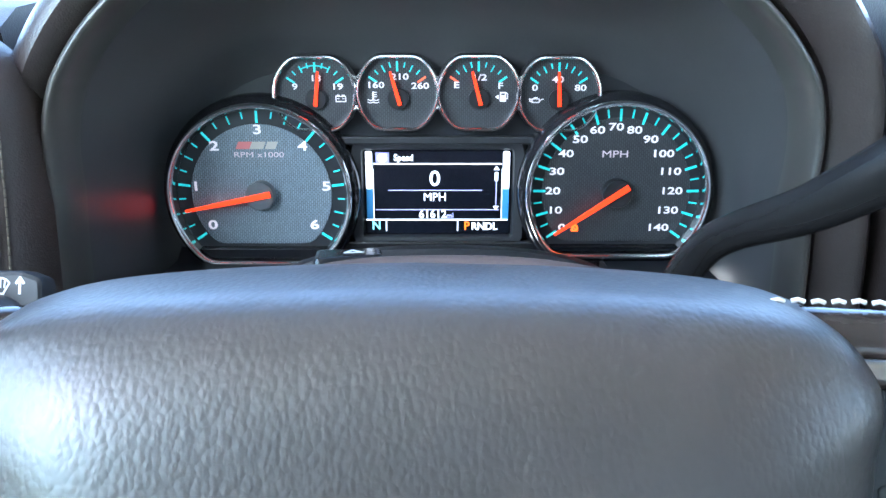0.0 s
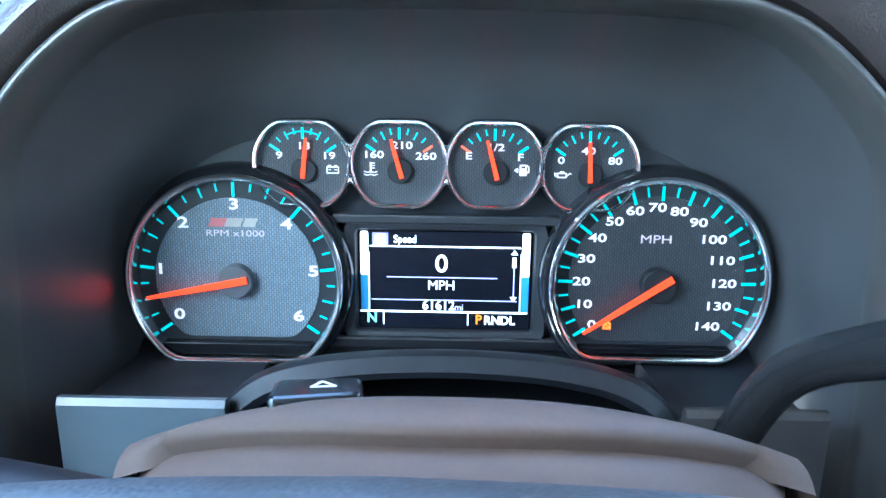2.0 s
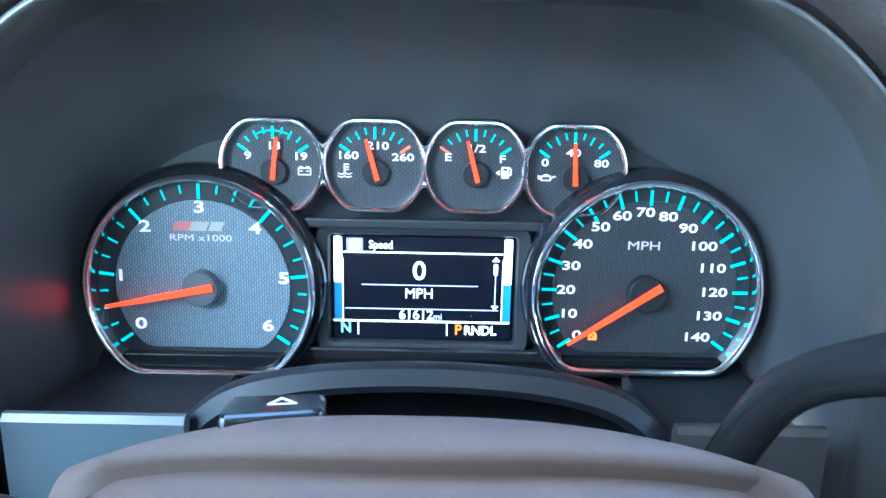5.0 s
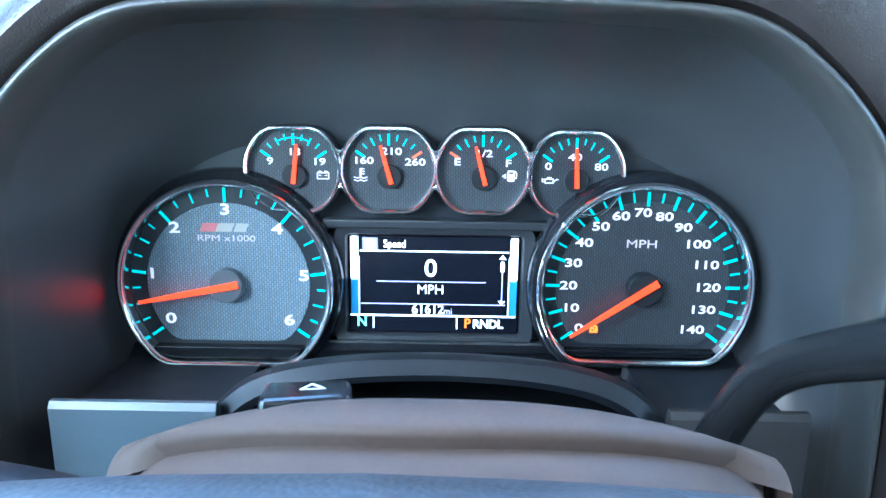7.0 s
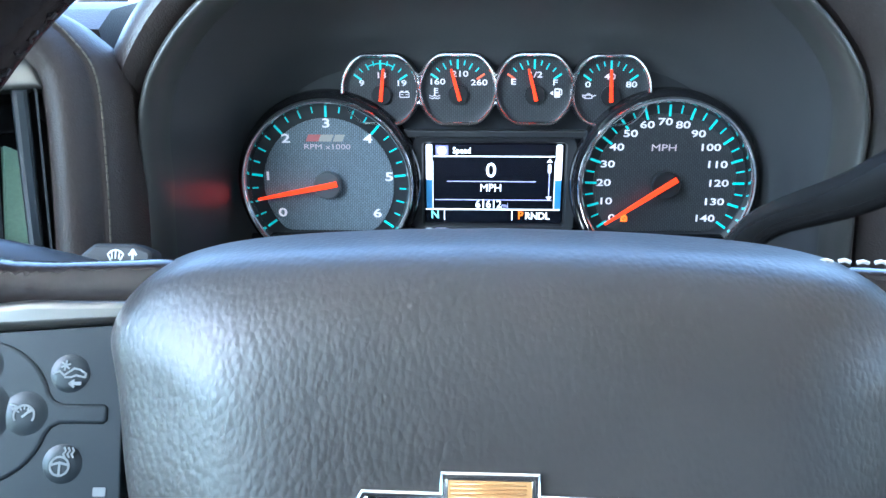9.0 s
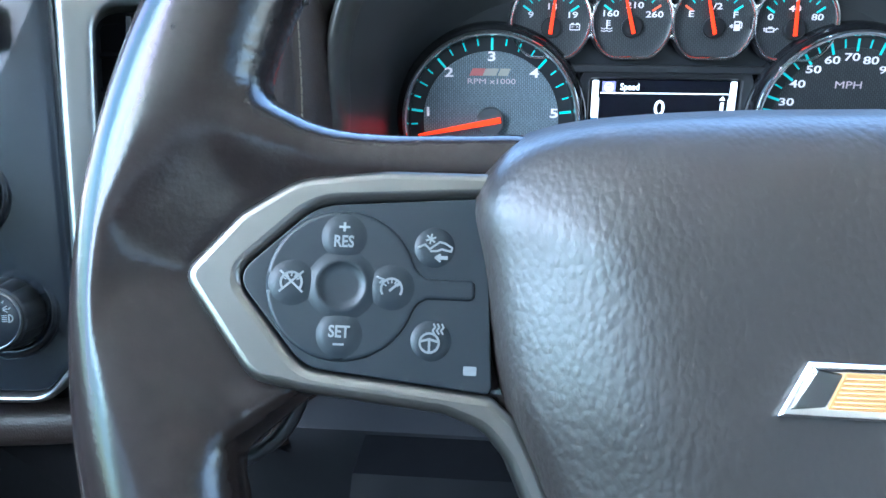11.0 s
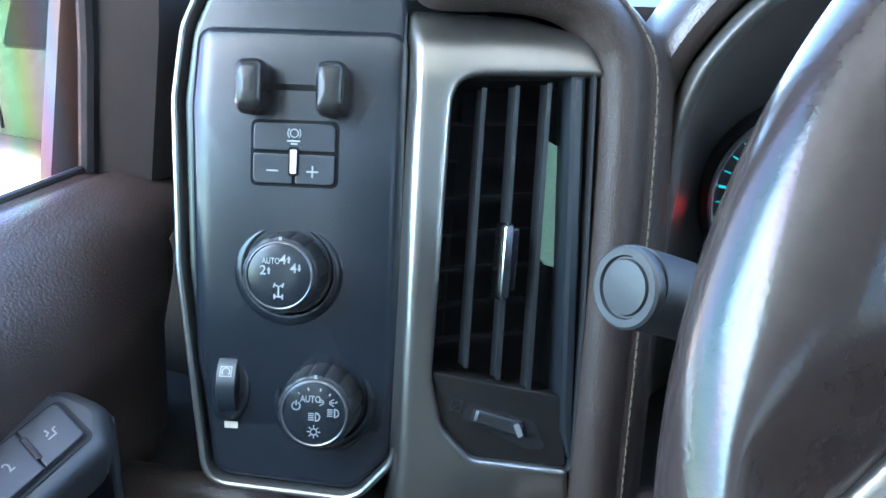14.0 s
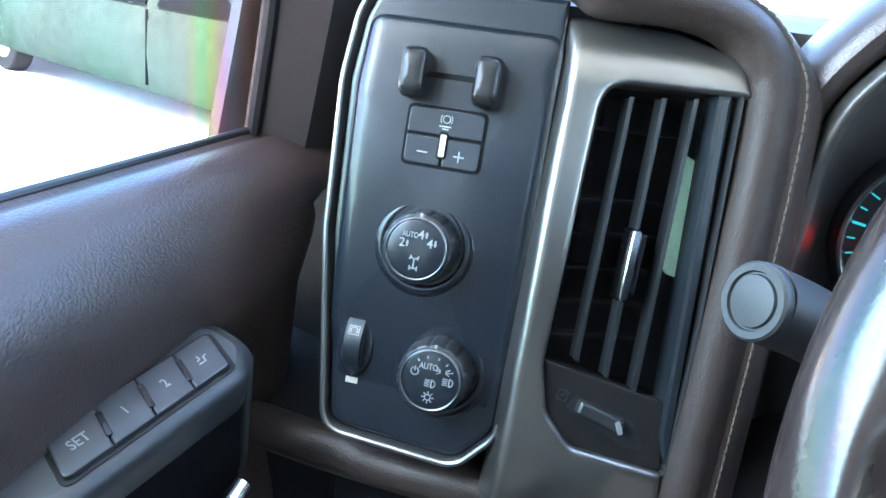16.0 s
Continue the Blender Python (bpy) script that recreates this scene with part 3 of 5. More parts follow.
def big_gauge(name, x, y, face, face_low, low, label, ticks, a0, a1):
    rim = flat_round(53.5, low)
    dial = part(name, slab(flat_round(54, low - 0.5), -9, -0.6, 0.2), M_BAND, cluster, label, at(x, y))
    part("collar", ring(rim, [(2, -9), (9.5, -9), (9.5, -3), (7.5, 3), (4.5, 5.5), (2, 5)]), M_GLOSS, dial, "gloss black collar")
    part("bezel", ring(rim, [(0.2, -6), (0.9, 5.5), (1.4, 7.6), (2.4, 8.8), (3.4, 8.9), (4.3, 8.0), (4.8, 6), (4.6, -6)]), M_CHROME, dial, "chrome bezel")
    part("face", slab(flat_round(face, face_low), -0.6, 0.15, 0.3), M_FACE if "tach" in name else M_FACE_DARK, dial, "woven grey face" if "tach" in name else "woven dark face")
    foot = [p for p in flat_round(53.4, low - 0.1, n=120) if p[1] < face_low - 0.4]
    foot.sort(key=lambda p: math.atan2(p[1] - face_low, p[0]))
    part("chin", slab(foot, -0.6, 5.6, 0.4), M_CHIN, dial, "gloss black chin below the face")
    for i in range(ticks):
        a = a0 + (a1 - a0) * i / (ticks - 1)
        yield dial, i, a


for dial, i, a in big_gauge("tachometer_dial", -115, -11, 44.6, -32.6, -41, "tachometer dial with teal marks", 25, 214.5, -34.5):
    length = 7.5 if i % 4 == 0 else (5.5 if i % 2 == 0 else 4.2)
    r = 52.6 - length / 2
    c, s = math.cos(radians(a)), math.sin(radians(a))
    bar(length, 1.5 if i % 4 == 0 else 0.9, M_TEAL, dial, r * c, r * s, 0.25, a, name="tick")
    if i % 4 == 0:
        word(str(i // 4), 6.0, dial, 40.8 * c * (1.02 if i % 24 else 0.97), 40.8 * s + (2.8 if i % 24 == 0 else 0), 0.3, M_NUM, wide=1.5, bold=0.16)
tach = dial
needle(tach, 191.3, 48, 7, 2.6, 7, 9.2)
word("RPM x1000", 3.5, tach, 0, 25.2, 0.3, M_DIM, wide=1.42, name="lettering")
for k, (m_, w_) in enumerate(((M_BADGE, 8.5), (M_LENS, 8.5), (M_LENS, 6.5))):
    poly = [(-w_ / 2 - 1, -2.3), (w_ / 2 - 1, -2.3), (w_ / 2 + 1, 2.3), (-w_ / 2 + 1, 2.3)]
    part("badge_bar", slab(poly, 0.15, 0.5, 0.1), m_, tach, "slanted badge bar", at(-9.0 + k * 8.6, 31.2))

for dial, i, a in big_gauge("speedometer_dial", 109.6, -9.5, 47, -32.5, -37.8, "speedometer dial with teal marks", 29, 215, -35):
    length = 7.6 if i % 2 == 0 else 5.2
    r = 52.3 - length / 2
    c, s = math.cos(radians(a)), math.sin(radians(a))
    bar(length, 1.5 if i % 2 == 0 else 1.0, M_TEAL, dial, r * c, r * s, 0.25, a, name="tick")
    if i % 2 == 0:
        v = str(i * 5)
        word(v, 4.7, dial, 37.5 * c - 2.5, 41 * s, 0.3, M_NUM, wide=1.5, bold=0.1)
speedo = dial
needle(speedo, 214, 47, 8, 2.6, 7, 9.2)
word("MPH", 4.6, speedo, -2, 24, 0.3, M_DIM, wide=1.35, name="lettering")
# seat-belt warning lamp
b = lathe([(1.2, 0), (1.2, 0.15)], 14, -0.2, 2.6)
stroke([(-1.8, -2.4), (-1.4, 0.4), (0.3, 1.2), (1.5, 0.2), (1.7, -2.4), (-1.8, -2.4)], 1.1, b)
stroke([(-1.4, 0.6), (1.8, -2.6)], 0.8, b)
part("warning_lamp", b, M_LAMP, speedo, "amber seat-belt lamp", at(-25, -23, 0.3))


def small_gauge(name, x, y, label, angle, words, red=()):
    rim = flat_round(23.6, -20.5, 20.5, 64)
    dial = part(name, slab(flat_round(23.8, -20.7, 20.7, 64), -14, -4.6, 0.2), M_FACE_DARK, cluster, label, at(x, y))
    part("bezel", ring(rim, [(-0.4, -9), (0.0, -1.4), (0.4, -0.1), (1.2, 0.7), (2.0, 0.6), (2.6, -0.2), (2.7, -1.2)]), M_CHROME, dial, "chrome bezel")
    part("collar", ring(rim, [(0.4, -9), (1.2, -1.3), (2.6, -1.3), (3.0, -2.2), (3.1, -9)]), M_BLACK, dial, "black collar behind the bezel")
    for i in range(9):
        a = 146 - i * 14
        length = 6.0 if i in (0, 4, 8) else (4.4 if i % 2 == 0 else 3.2)
        r = 20.8 - length / 2
        stretch = 1.08 - 0.12 * abs(math.sin(radians(a)))
        bar(length, 1.25 if i in (0, 4, 8) else 0.8, M_REDTICK if i in red else M_TEAL, dial, r * math.cos(radians(a)) * stretch, -2 + r * math.sin(radians(a)), -4.4, a, name="tick")
    for t, wx, wy in words:
        word(t, 3.8, dial, wx, wy, -4.3, M_NUM, wide=1.42, bold=0.08)
    hub = part("needle_pivot", lathe([(6.5, -4.6), (6.5, -2.4), (6, -1.9), (2, -1.8)], 28), M_CAP, dial, "dark grey pivot", at(0.5, -3.5))
    part("needle", slab([(-4, -1.2), (10, -1.0), (17, -0.7), (17, 0.7), (10, 1.0), (-4, 1.2)], -1.6, -0.6, 0.3), M_NEEDLE, dial, "glowing red needle", at(0.5, -3.5, 0, angle))
    return dial


volt = small_gauge("voltmeter_dial", -78.5, 51.5, "battery voltage dial", 84, (("9", -12.5, 4), ("13", 0.5, 9), ("19", 13.5, 4)))
temp = small_gauge("temperature_dial", -28, 52, "coolant temperature dial", 106, (("160", -13.5, 4.5), ("210", 1.5, 9.5), ("260", 14, 4)), (8,))
fuel = small_gauge("fuel_dial", 21.8, 52, "fuel level dial", 105, (("E", -13.5, 4.5), ("1/2", 0.5, 9), ("F", 13.5, 4)), (0,))
oil = small_gauge("oil_pressure_dial", 71, 51.3, "oil pressure dial", 93, (("0", -14.5, 3.5), ("40", -0.5, 8.5), ("80", 13.5, 3.5)))
part("scale_arc", stroke(arc(18.2, 62, 118, 12, 0, -1.5), 0.7, bmesh.new(), -4.4), M_TEAL, volt)
b = stroke([(-3, -1.7), (3, -1.7), (3, 1.5), (-3, 1.5)], 0.55, bmesh.new(), -4.4, closed=True)
for x0 in (-1.6, 1.6):
    stroke([(x0 - 0.7, 2.1), (x0 + 0.7, 2.1)], 0.7, b, -4.4)
    stroke([(x0 - 0.6, 0.1), (x0 + 0.6, 0.1)], 0.4, b, -4.4)
part("battery_icon", b, M_NUM, volt, "", at(15.5, -3.2))
b = stroke([(0, 3.4), (0, -1.5)], 0.9, bmesh.new(), -4.4)
for k in range(3):
    stroke([(0, 3.2 - k * 1.3), (2, 3.2 - k * 1.3)], 0.5, b, -4.4)
for k in (0, 1):
    stroke([(-3.4, -1.2 - k * 1.5), (-1.7, -1.8 - k * 1.5), (0, -1.2 - k * 1.5), (1.7, -1.8 - k * 1.5), (3.4, -1.2 - k * 1.5)], 0.5, b, -4.4)
part("coolant_icon", b, M_NUM, temp, "", at(-15, -3))
b = stroke([(-1.4, -2.4), (1.6, -2.4), (1.6, 2.6), (-1.4, 2.6)], 0.8, bmesh.new(), -4.4, closed=True)
stroke([(0.1, -2.2), (0.1, 0.4)], 2.6, b, -4.4)
stroke([(1.8, -1), (3.0, -1), (3.0, 1.6), (2.2, 2.6)], 0.6, b, -4.4)
stroke([(-4.2, 0), (-2.8, 0.9), (-2.8, -0.9)], 0.7, b, -4.4, closed=True)
part("pump_icon", b, M_NUM, fuel, "", at(15, -2.6))
b = stroke([(-2, -1.2), (2.4, -1.2), (2.4, 0.9), (-2, 0.9)], 0.6, bmesh.new(), -4.4, closed=True)
stroke([(2.4, -0.6), (4.2, 0.8), (5.0, 0.6)], 0.6, b, -4.4)
stroke([(-2, 0.4), (-3.6, 1.0), (-3.4, -0.4), (-2, -0.8)], 0.55, b, -4.4)
stroke([(-0.8, 1.6), (1.2, 1.6)], 0.6, b, -4.4)
part("oil_can_icon", b, M_NUM, oil, "", at(-14, -4))
for x0 in (-53.2, -3.1, 46.4):
    for y0, s in ((66.8, 1), (37.5, -1)):
        poly = [(x0 - 4.5, y0 - 1.5 * s), (x0, y0 - 7 * s), (x0 + 4.5, y0 - 1.5 * s), (x0, y0 - 4.5 * s)]
        poly = fillet(poly if s > 0 else poly[::-1], 0.3, 2)
        part("bezel_web", slab(poly, -1.6, 0.3, 0.4), M_CHROME, cluster, "chrome web between bezels")

# driver display
display = part("display", slab(rrect(93.5, 54.5, 1.5, -3.3, -12), -12, -7.5, 0.3), M_SCREEN, cluster, "lit colour information display")
part("display_frame", ring(rrect(95, 56, 2, -3.3, -12), [(0, -9), (0, -6.8), (1.2, -4.5), (7, -3.2), (7, -9)]), M_BLACK, cluster, "black display frame")


def sx(px):
    return -49.8 + (px - 588) * 0.28


def sy(px):
    return 15.2 - (px - 415) * 0.292


DZ = -7.45
for px in (597, 910):
    bar(4.3, 24.5, M_LIT, display, sx(px), sy(457), DZ, name="glow_bar", r=1.2)
    bar(4.0, 20, M_LITBLUE, display, sx(px), sy(533), DZ, name="blue_bar")
for x0, x1, y0, w, m_ in ((608, 900, 443, 0.8, M_LIT), (640, 856, 502, 0.5, M_LITLILAC), (610, 895, 546, 0.5, M_LITLILAC), (588, 916, 569, 1.0, M_LIT)):
    bar((x1 - x0) * 0.28, w, m_, display, sx((x0 + x1) / 2), sy(y0), DZ, name="rule")
for px in (606, 901):
    bar(0.5, 34, M_LIT, display, sx(px), sy(512), DZ + 0.02, name="rule")
for px in (634, 800):
    bar(0.6, 7, M_LIT, display, sx(px), sy(583), DZ, name="rule")
word("Speed", 4.4, display, sx(676), sy(430), DZ, M_LIT, wide=0.85, name="lettering", bold=0.08)
word("0", 10.2, display, sx(747), sy(477), DZ, M_LIT, wide=1.05, name="lettering", bold=0.15)
word("MPH", 5.6, display, sx(747), sy(518), DZ, M_LIT, wide=0.98, name="lettering")
word("61612", 5.4, display, sx(742), sy(557), DZ, M_LIT, wide=0.98, name="lettering", bold=0.09)
word("mi", 3.8, display, sx(782), sy(560), DZ, M_LITLILAC, wide=0.95, name="lettering")
word("N", 5.8, display, sx(611), sy(583), DZ, M_LITTEAL, wide=0.95, name="lettering", bold=0.15)
word("P", 5.6, display, sx(821), sy(584), DZ, M_LITORANGE, wide=0.95, name="lettering", bold=0.15)
word("RNDL", 5.0, display, sx(862), sy(585), DZ, M_LIT, wide=0.95, name="lettering", bold=0.16)
bar(8.5, 7.2, M_TILE, display, sx(628), sy(430), DZ, name="icon_tile")
b = stroke(arc(2.5, 0, 360, 20), 0.7, bmesh.new())
stroke([(-2.3, 0), (2.3, 0)], 0.9, b)
stroke([(0, 0), (0, -2.3)], 0.8, b)
part("wheel_icon", b, M_LIT, display, "", at(sx(628), sy(430), DZ + 0.2))
bar(0.5, 22, M_LITLILAC, display, sx(888), sy(505), DZ, name="rule")
bar(2.2, 6, M_LIT, display, sx(888), sy(471), DZ, name="scroll_thumb", r=0.8)
part("arrow_up", slab([(-2, -1), (2, -1), (0, 1.6)], 0, 0.15, 0.05), M_LIT, display, "", at(sx(888), sy(453), DZ))
part("arrow_down", slab([(-2, 1), (0, -1.6), (2, 1)], 0, 0.15, 0.05), M_LIT, display, "", at(sx(888), sy(541), DZ))


# ---- steering wheel ----
wheel = thing("steering_wheel", F_WHEEL, "leather wrapped steering wheel with silver trim", "steering wheel")
RIM_R, RIM_Y, RIM_T = 183, 13, 17.1
loops = []
for i in range(360):
    a = 2 * math.pi * i / 360
    c, s = math.cos(a), math.sin(a)
    # thumb rests thicken the inside of the rim beside the spokes; a soft ridge runs along the inner front
    side = abs(c) ** 12
    loop = []
    for j in range(44):
        t = 2 * math.pi * j / 44
        rr = RIM_T * math.cos(t)
        if rr < 0:
            rr *= 1.02 + 0.38 * side
        ridge = math.exp(-((t - radians(118)) / 0.2) ** 2) - 1.1 * math.exp(-((t - radians(150)) / 0.3) ** 2)
        zz = (RIM_T + 0.4) * math.sin(t) - 14 + 0.7 * (1 - 0.9 * abs(c) ** 30) * ridge
        loop.append(((RIM_R + rr) * c, RIM_Y + (RIM_R + rr) * s, zz))
    loops.append(loop)
hide = _ring(loops)
ARM = [(-187, 34, -20, 1, -24), (-182, 46, -30, 1.5, -28), (-176, 57, -38, -1.5, -30), (-170, 64, -40, -4.2, -31), (-165, 65.5, -37, -5.6, -32), (-160, 62, -31, -7, -33), (-155, 57.5, -25, -8.6, -33), (-150, 54, -20.5, -9.8, -33), (-145, 51.8, -17.5, -10.6, -33.2), (-139, 50.4, -15.5, -11.2, -33.6), (-131, 49.6, -14.5, -12, -34.4), (-120, 49.6, -15.5, -13, -36), (-105, 50.4, -19, -14.6, -38), (-88, 51.5, -26, -16, -40)]
for f in (1, -1):
    loops = []
    for u, top, low, front, back in smooth_path(ARM, 4):
        loop = []
        for q in range(44):
            t = 2 * math.pi * q / 44
            c, s = math.cos(t), math.sin(t)
            y = (top + low) / 2 + (top - low) / 2 * math.copysign(abs(c) ** 0.6, c)
            z = (front + back) / 2 + (front - back) / 2 * math.copysign(abs(s) ** 0.6, s)
            loop.append((u * f, y, z))
        loops.append(loop)
    loft(loops, True, True, True, hide)
    # shoulders that carry the hide from the rim over to the spoke
    for way in (((-181, 64, -13, 14.5), (-168, 48, -13.5, 14), (-155, 42, -17.5, 13), (-140, 39.5, -21.5, 11), (-122, 39.5, -23.5, 10)), ((-181, -40, -13, 14.5), (-168, -27, -15, 13), (-155, -17.5, -19, 10.5), (-142, -9.5, -23, 8.5), (-124, -9, -26, 7))):
        run = smooth_path(way, 6)
        tube([(p[0] * f, p[1], p[2]) for p in run], [p[3] for p in run], 24, bm=hide)


def eased(me, rounds, voxel=0):
    """The mesh after its skin is (remade and) smoothed."""
    tmp = new("skin", me)
    if voxel:
        r = tmp.modifiers.new("remesh", "REMESH")
        r.mode, r.voxel_size, r.use_smooth_shade = "VOXEL", voxel, True
    e = tmp.modifiers.new("ease", "SMOOTH")
    e.factor, e.iterations = 0.5, rounds
    out = bpy.data.meshes.new_from_object(tmp.evaluated_get(bpy.context.evaluated_depsgraph_get()))
    bpy.data.objects.remove(tmp)
    bpy.data.meshes.remove(me)
    return out


def wrapped(bm, voxel, rounds):
    """One continuous skin over overlapping bodies, its joins eased; in millimetres."""
    bmesh.ops.recalc_face_normals(bm, faces=bm.faces)
    me = bpy.data.meshes.new("skin")
    bm.to_mesh(me)
    bm.free()
    return eased(me, rounds, voxel)


def points_of(me, what="co"):
    out = np.empty(len(me.vertices) * 3)
    me.vertices.foreach_get(what, out)
    return out.reshape(-1, 3)


skin = wrapped(hide, 1.1, 22)
co = points_of(skin)
# the hide dips down to the silver trim and is cut away under the switch pad
EDGE = np.array([(41, 29.5), (10, 28.9), (-12, 26), (-25.5, 16.8), (-38.5, 1.3), (-20.5, -23.3), (-6.5, -26), (26, -29.6), (41, -31)], float)
for f in (1, -1):
    near = np.nonzero((co[:, 0] * f < -84) & (co[:, 0] * f > -186) & (np.abs(co[:, 1] - 10) < 45) & (co[:, 2] > -30))[0]
    p = np.stack((co[near, 0] * f + 133, co[near, 1] - 9), 1)
    away, inside = np.full(len(near), 1e9), np.zeros(len(near), bool)
    for a, b in zip(EDGE, np.roll(EDGE, -1, 0)):
        ab = b - a
        k = np.clip(((p - a) @ ab) / (ab @ ab), 0, 1)[:, None]
        away = np.minimum(away, np.hypot(*(p - a - k * ab).T))
        inside ^= ((a[1] > p[:, 1]) != (b[1] > p[:, 1])) & (p[:, 0] < (b[0] - a[0]) * (p[:, 1] - a[1]) / (b[1] - a[1] + 1e-12) + a[0])
    plane = -12.8 - p[:, 0] * 0.114
    most = plane + np.where(inside, np.maximum(-4, -0.2 - 1.2 * away), -0.2 + 0.5 * away)
    z = co[near, 2]
    co[near, 2] = -1.2 * np.logaddexp(-z / 1.2, -most / 1.2)
skin.vertices.foreach_set("co", co.ravel())
skin = eased(skin, 28)
# creases where the hide is gathered round the inner corners beside the spokes
co, no = points_of(skin), points_of(skin, "normal")
for cx, cy in ((-126, 77), (126, 77), (-131, -46), (131, -46)):
    up = 1 if cy > 0 else -1
    near = np.nonzero((np.hypot(co[:, 0] - cx, co[:, 1] - cy) < 75) & (co[:, 2] > -30) & (co[:, 0] * cx > 0))[0]
    for k in near:
        x, y, z = abs(co[k][0]) - abs(cx), (co[k][1] - cy) * up, co[k][2]
        if y > 0:
            # along the rim the creases run straight in from the seam
            d, phi = 27 + math.hypot(co[k][0], co[k][1] - RIM_Y) - 161, -y / 27
        elif x > 0:
            d, phi = math.hypot(x, y), math.atan2(-y, x)
        else:
            d, phi = -y, math.pi / 2 - x / 27
        reach = 1 / (1 + math.exp((d - 40) / 3.5))
        front = min(1.0, max(0.0, (z + 29) / 8)) * max(0.0, 1 - max(0, y - 20) / 40) * max(0.0, 1 - max(0, -x) / 16)
        lift = noise.noise(Vector((phi * 21 + z * 0.06, d * 0.07, cx))) + 0.6 * noise.noise(Vector((phi * 37 + z * 0.1, d * 0.11, cy)))
        patch = 0.6 + 0.7 * noise.noise(Vector((phi * 2.1, d * 0.06, cx + cy)))
        co[k] += no[k] * 0.3 * reach * front * patch * lift
skin.vertices.foreach_set("co", (co * 0.001).ravel())
skin.materials.clear()
skin.materials.append(M_RIM)
skin.polygons.foreach_set("use_smooth", [True] * len(skin.polygons))
part("rim", skin, M_RIM, wheel, "dark brown leather rim and spokes, worn glossy")
# seam stitches on the inner side of the rim
stitch_mesh = mesh_of("rim_stitch", tube([(-2.2, 0, 0), (-0.6, 0.9, 0.7), (0.9, -0.3, 0.8), (2.2, 0, 0)], 0.5, 6), M_STITCH_DARK)
for i in range(64):
    a = radians(96 + i * 2.35)
    if 157 < math.degrees(a) < 200:
        continue
    r = RIM_R - 16.5 * (1.02 + 0.38 * abs(math.cos(a)) ** 12) - 0.1
    part("rim_stitch", stitch_mesh, M_STITCH_DARK, wheel, "", Matrix.Translation((r * math.cos(a) / 1000, (RIM_Y + r * math.sin(a)) / 1000, -0.018)) @ Matrix.Rotation(a + radians(60 + 25 * (i % 3)), 4, "Z"))


def spoke(side):
    """Trim of one side spoke: silver spade and switch pad."""
    f = side

    def fl(pts):
        return pts if f > 0 else [(-x, y) for x, y in pts[::-1]]
    pod = Matrix.Translation((-0.133 * f, 0.009, -0.0128)) @ Matrix.Rotation(radians(6.5 * f), 4, "Y")
    spade = fl([(41, 29.5), (10, 28.9), (-12, 26), (-25.5, 16.8), (-38.5, 1.3), (-20.5, -23.3), (-6.5, -26), (26, -29.6), (35, -33), (41, -40), (46, -51), (56, -92), (62, -92), (53, -50), (49, -40.5), (43.5, -30.5), (37, -25), (-8.4, -20.2), (-26.2, 1.4), (-7.4, 19.7), (41, 23.8)])
    rad = [2, 30, 20, 16, 5, 9, 12, 12, 10, 12, 12, 1, 1, 12, 10, 8, 3, 12, 6, 16, 1]
    part("silver_spade", solid(fillet(spade, rad if f > 0 else rad[::-1], 5), [(0, -7), (0, 0.1), (-0.25, 0.9), (-0.8, 1.6), (-1.6, 2.05), (-2.4, 2.2)]), M_SPADE, wheel, "satin silver spoke trim", pod, sharp=80)
    pad_poly = fillet(fl([(34.5, 23.0), (-7, 19.3), (-25.8, 1.4), (-8, -19.8), (37, -24.7)]), [1.5, 16, 6, 12, 2] if f > 0 else [2, 12, 6, 16, 1.5], 6)
    pad = part("switch_pad", slab(pad_poly, -7, 1.1, 0.4), M_BUTTON, wheel, "black rubber switch pad", pod)
    # four-way rocker: a disc that runs out into a tab, set off by a groove
    w = math.degrees(math.asin(5.2 / 18.2))
    key = arc(18.2, w, 360 - w, 60) + [(18.6, -3.6), (20.6, -2.5), (31.2, -2.5), (32.2, -1.6), (32.2, 1.6), (31.2, 2.5), (20.6, 2.5), (18.6, 3.6)]
    key = fl(key)
    part("rocker_groove", slab(grow(key, 0.55), 0.3, 0.95, 0.02), M_DARK, pad, "dark groove round the rocker")
    part("rocker", solid(key, [(0, 0.3), (0, 1.15), (-0.18, 1.4), (-0.5, 1.56), (-1.0, 1.62)]), M_BUTTON, pad, "round four-way rocker", sharp=80)
    part("rocker_centre", lathe([(9.6, 1.5), (8.4, 1.64), (7.4, 1.86), (6.5, 2.2), (5.9, 2.32), (5.4, 2.1), (5.0, 1.76), (3.6, 1.66), (1, 1.64)], 44), M_BUTTON, pad, "dished centre button", sharp=180)
    bulge = mesh_of("rocker_key", lathe([(6.0, 1.55), (5.5, 1.63), (4.9, 1.78), (4.2, 2.0), (3.4, 2.18), (2.4, 2.28), (1, 2.32)], 32), M_BUTTON, 180)
    dome_key = mesh_of("button", lathe([(5.8, 0.85), (5.3, 0.95), (4.7, 1.2), (4.0, 1.5), (3.0, 1.72), (1.2, 1.8)], 32), M_BUTTON, 180)
    for x, y in ((0, 11.8), (0, -11.8), (-12.0, 0.2), (12.0, 0)):
        part("rocker_key", bulge, M_BUTTON, pad, "", at(x, y))
    for x, y in ((22 * f, 10.2), (22 * f, -12.4)):
        part("button", dome_key, M_BUTTON, pad, "", at(x, y))
    return pad


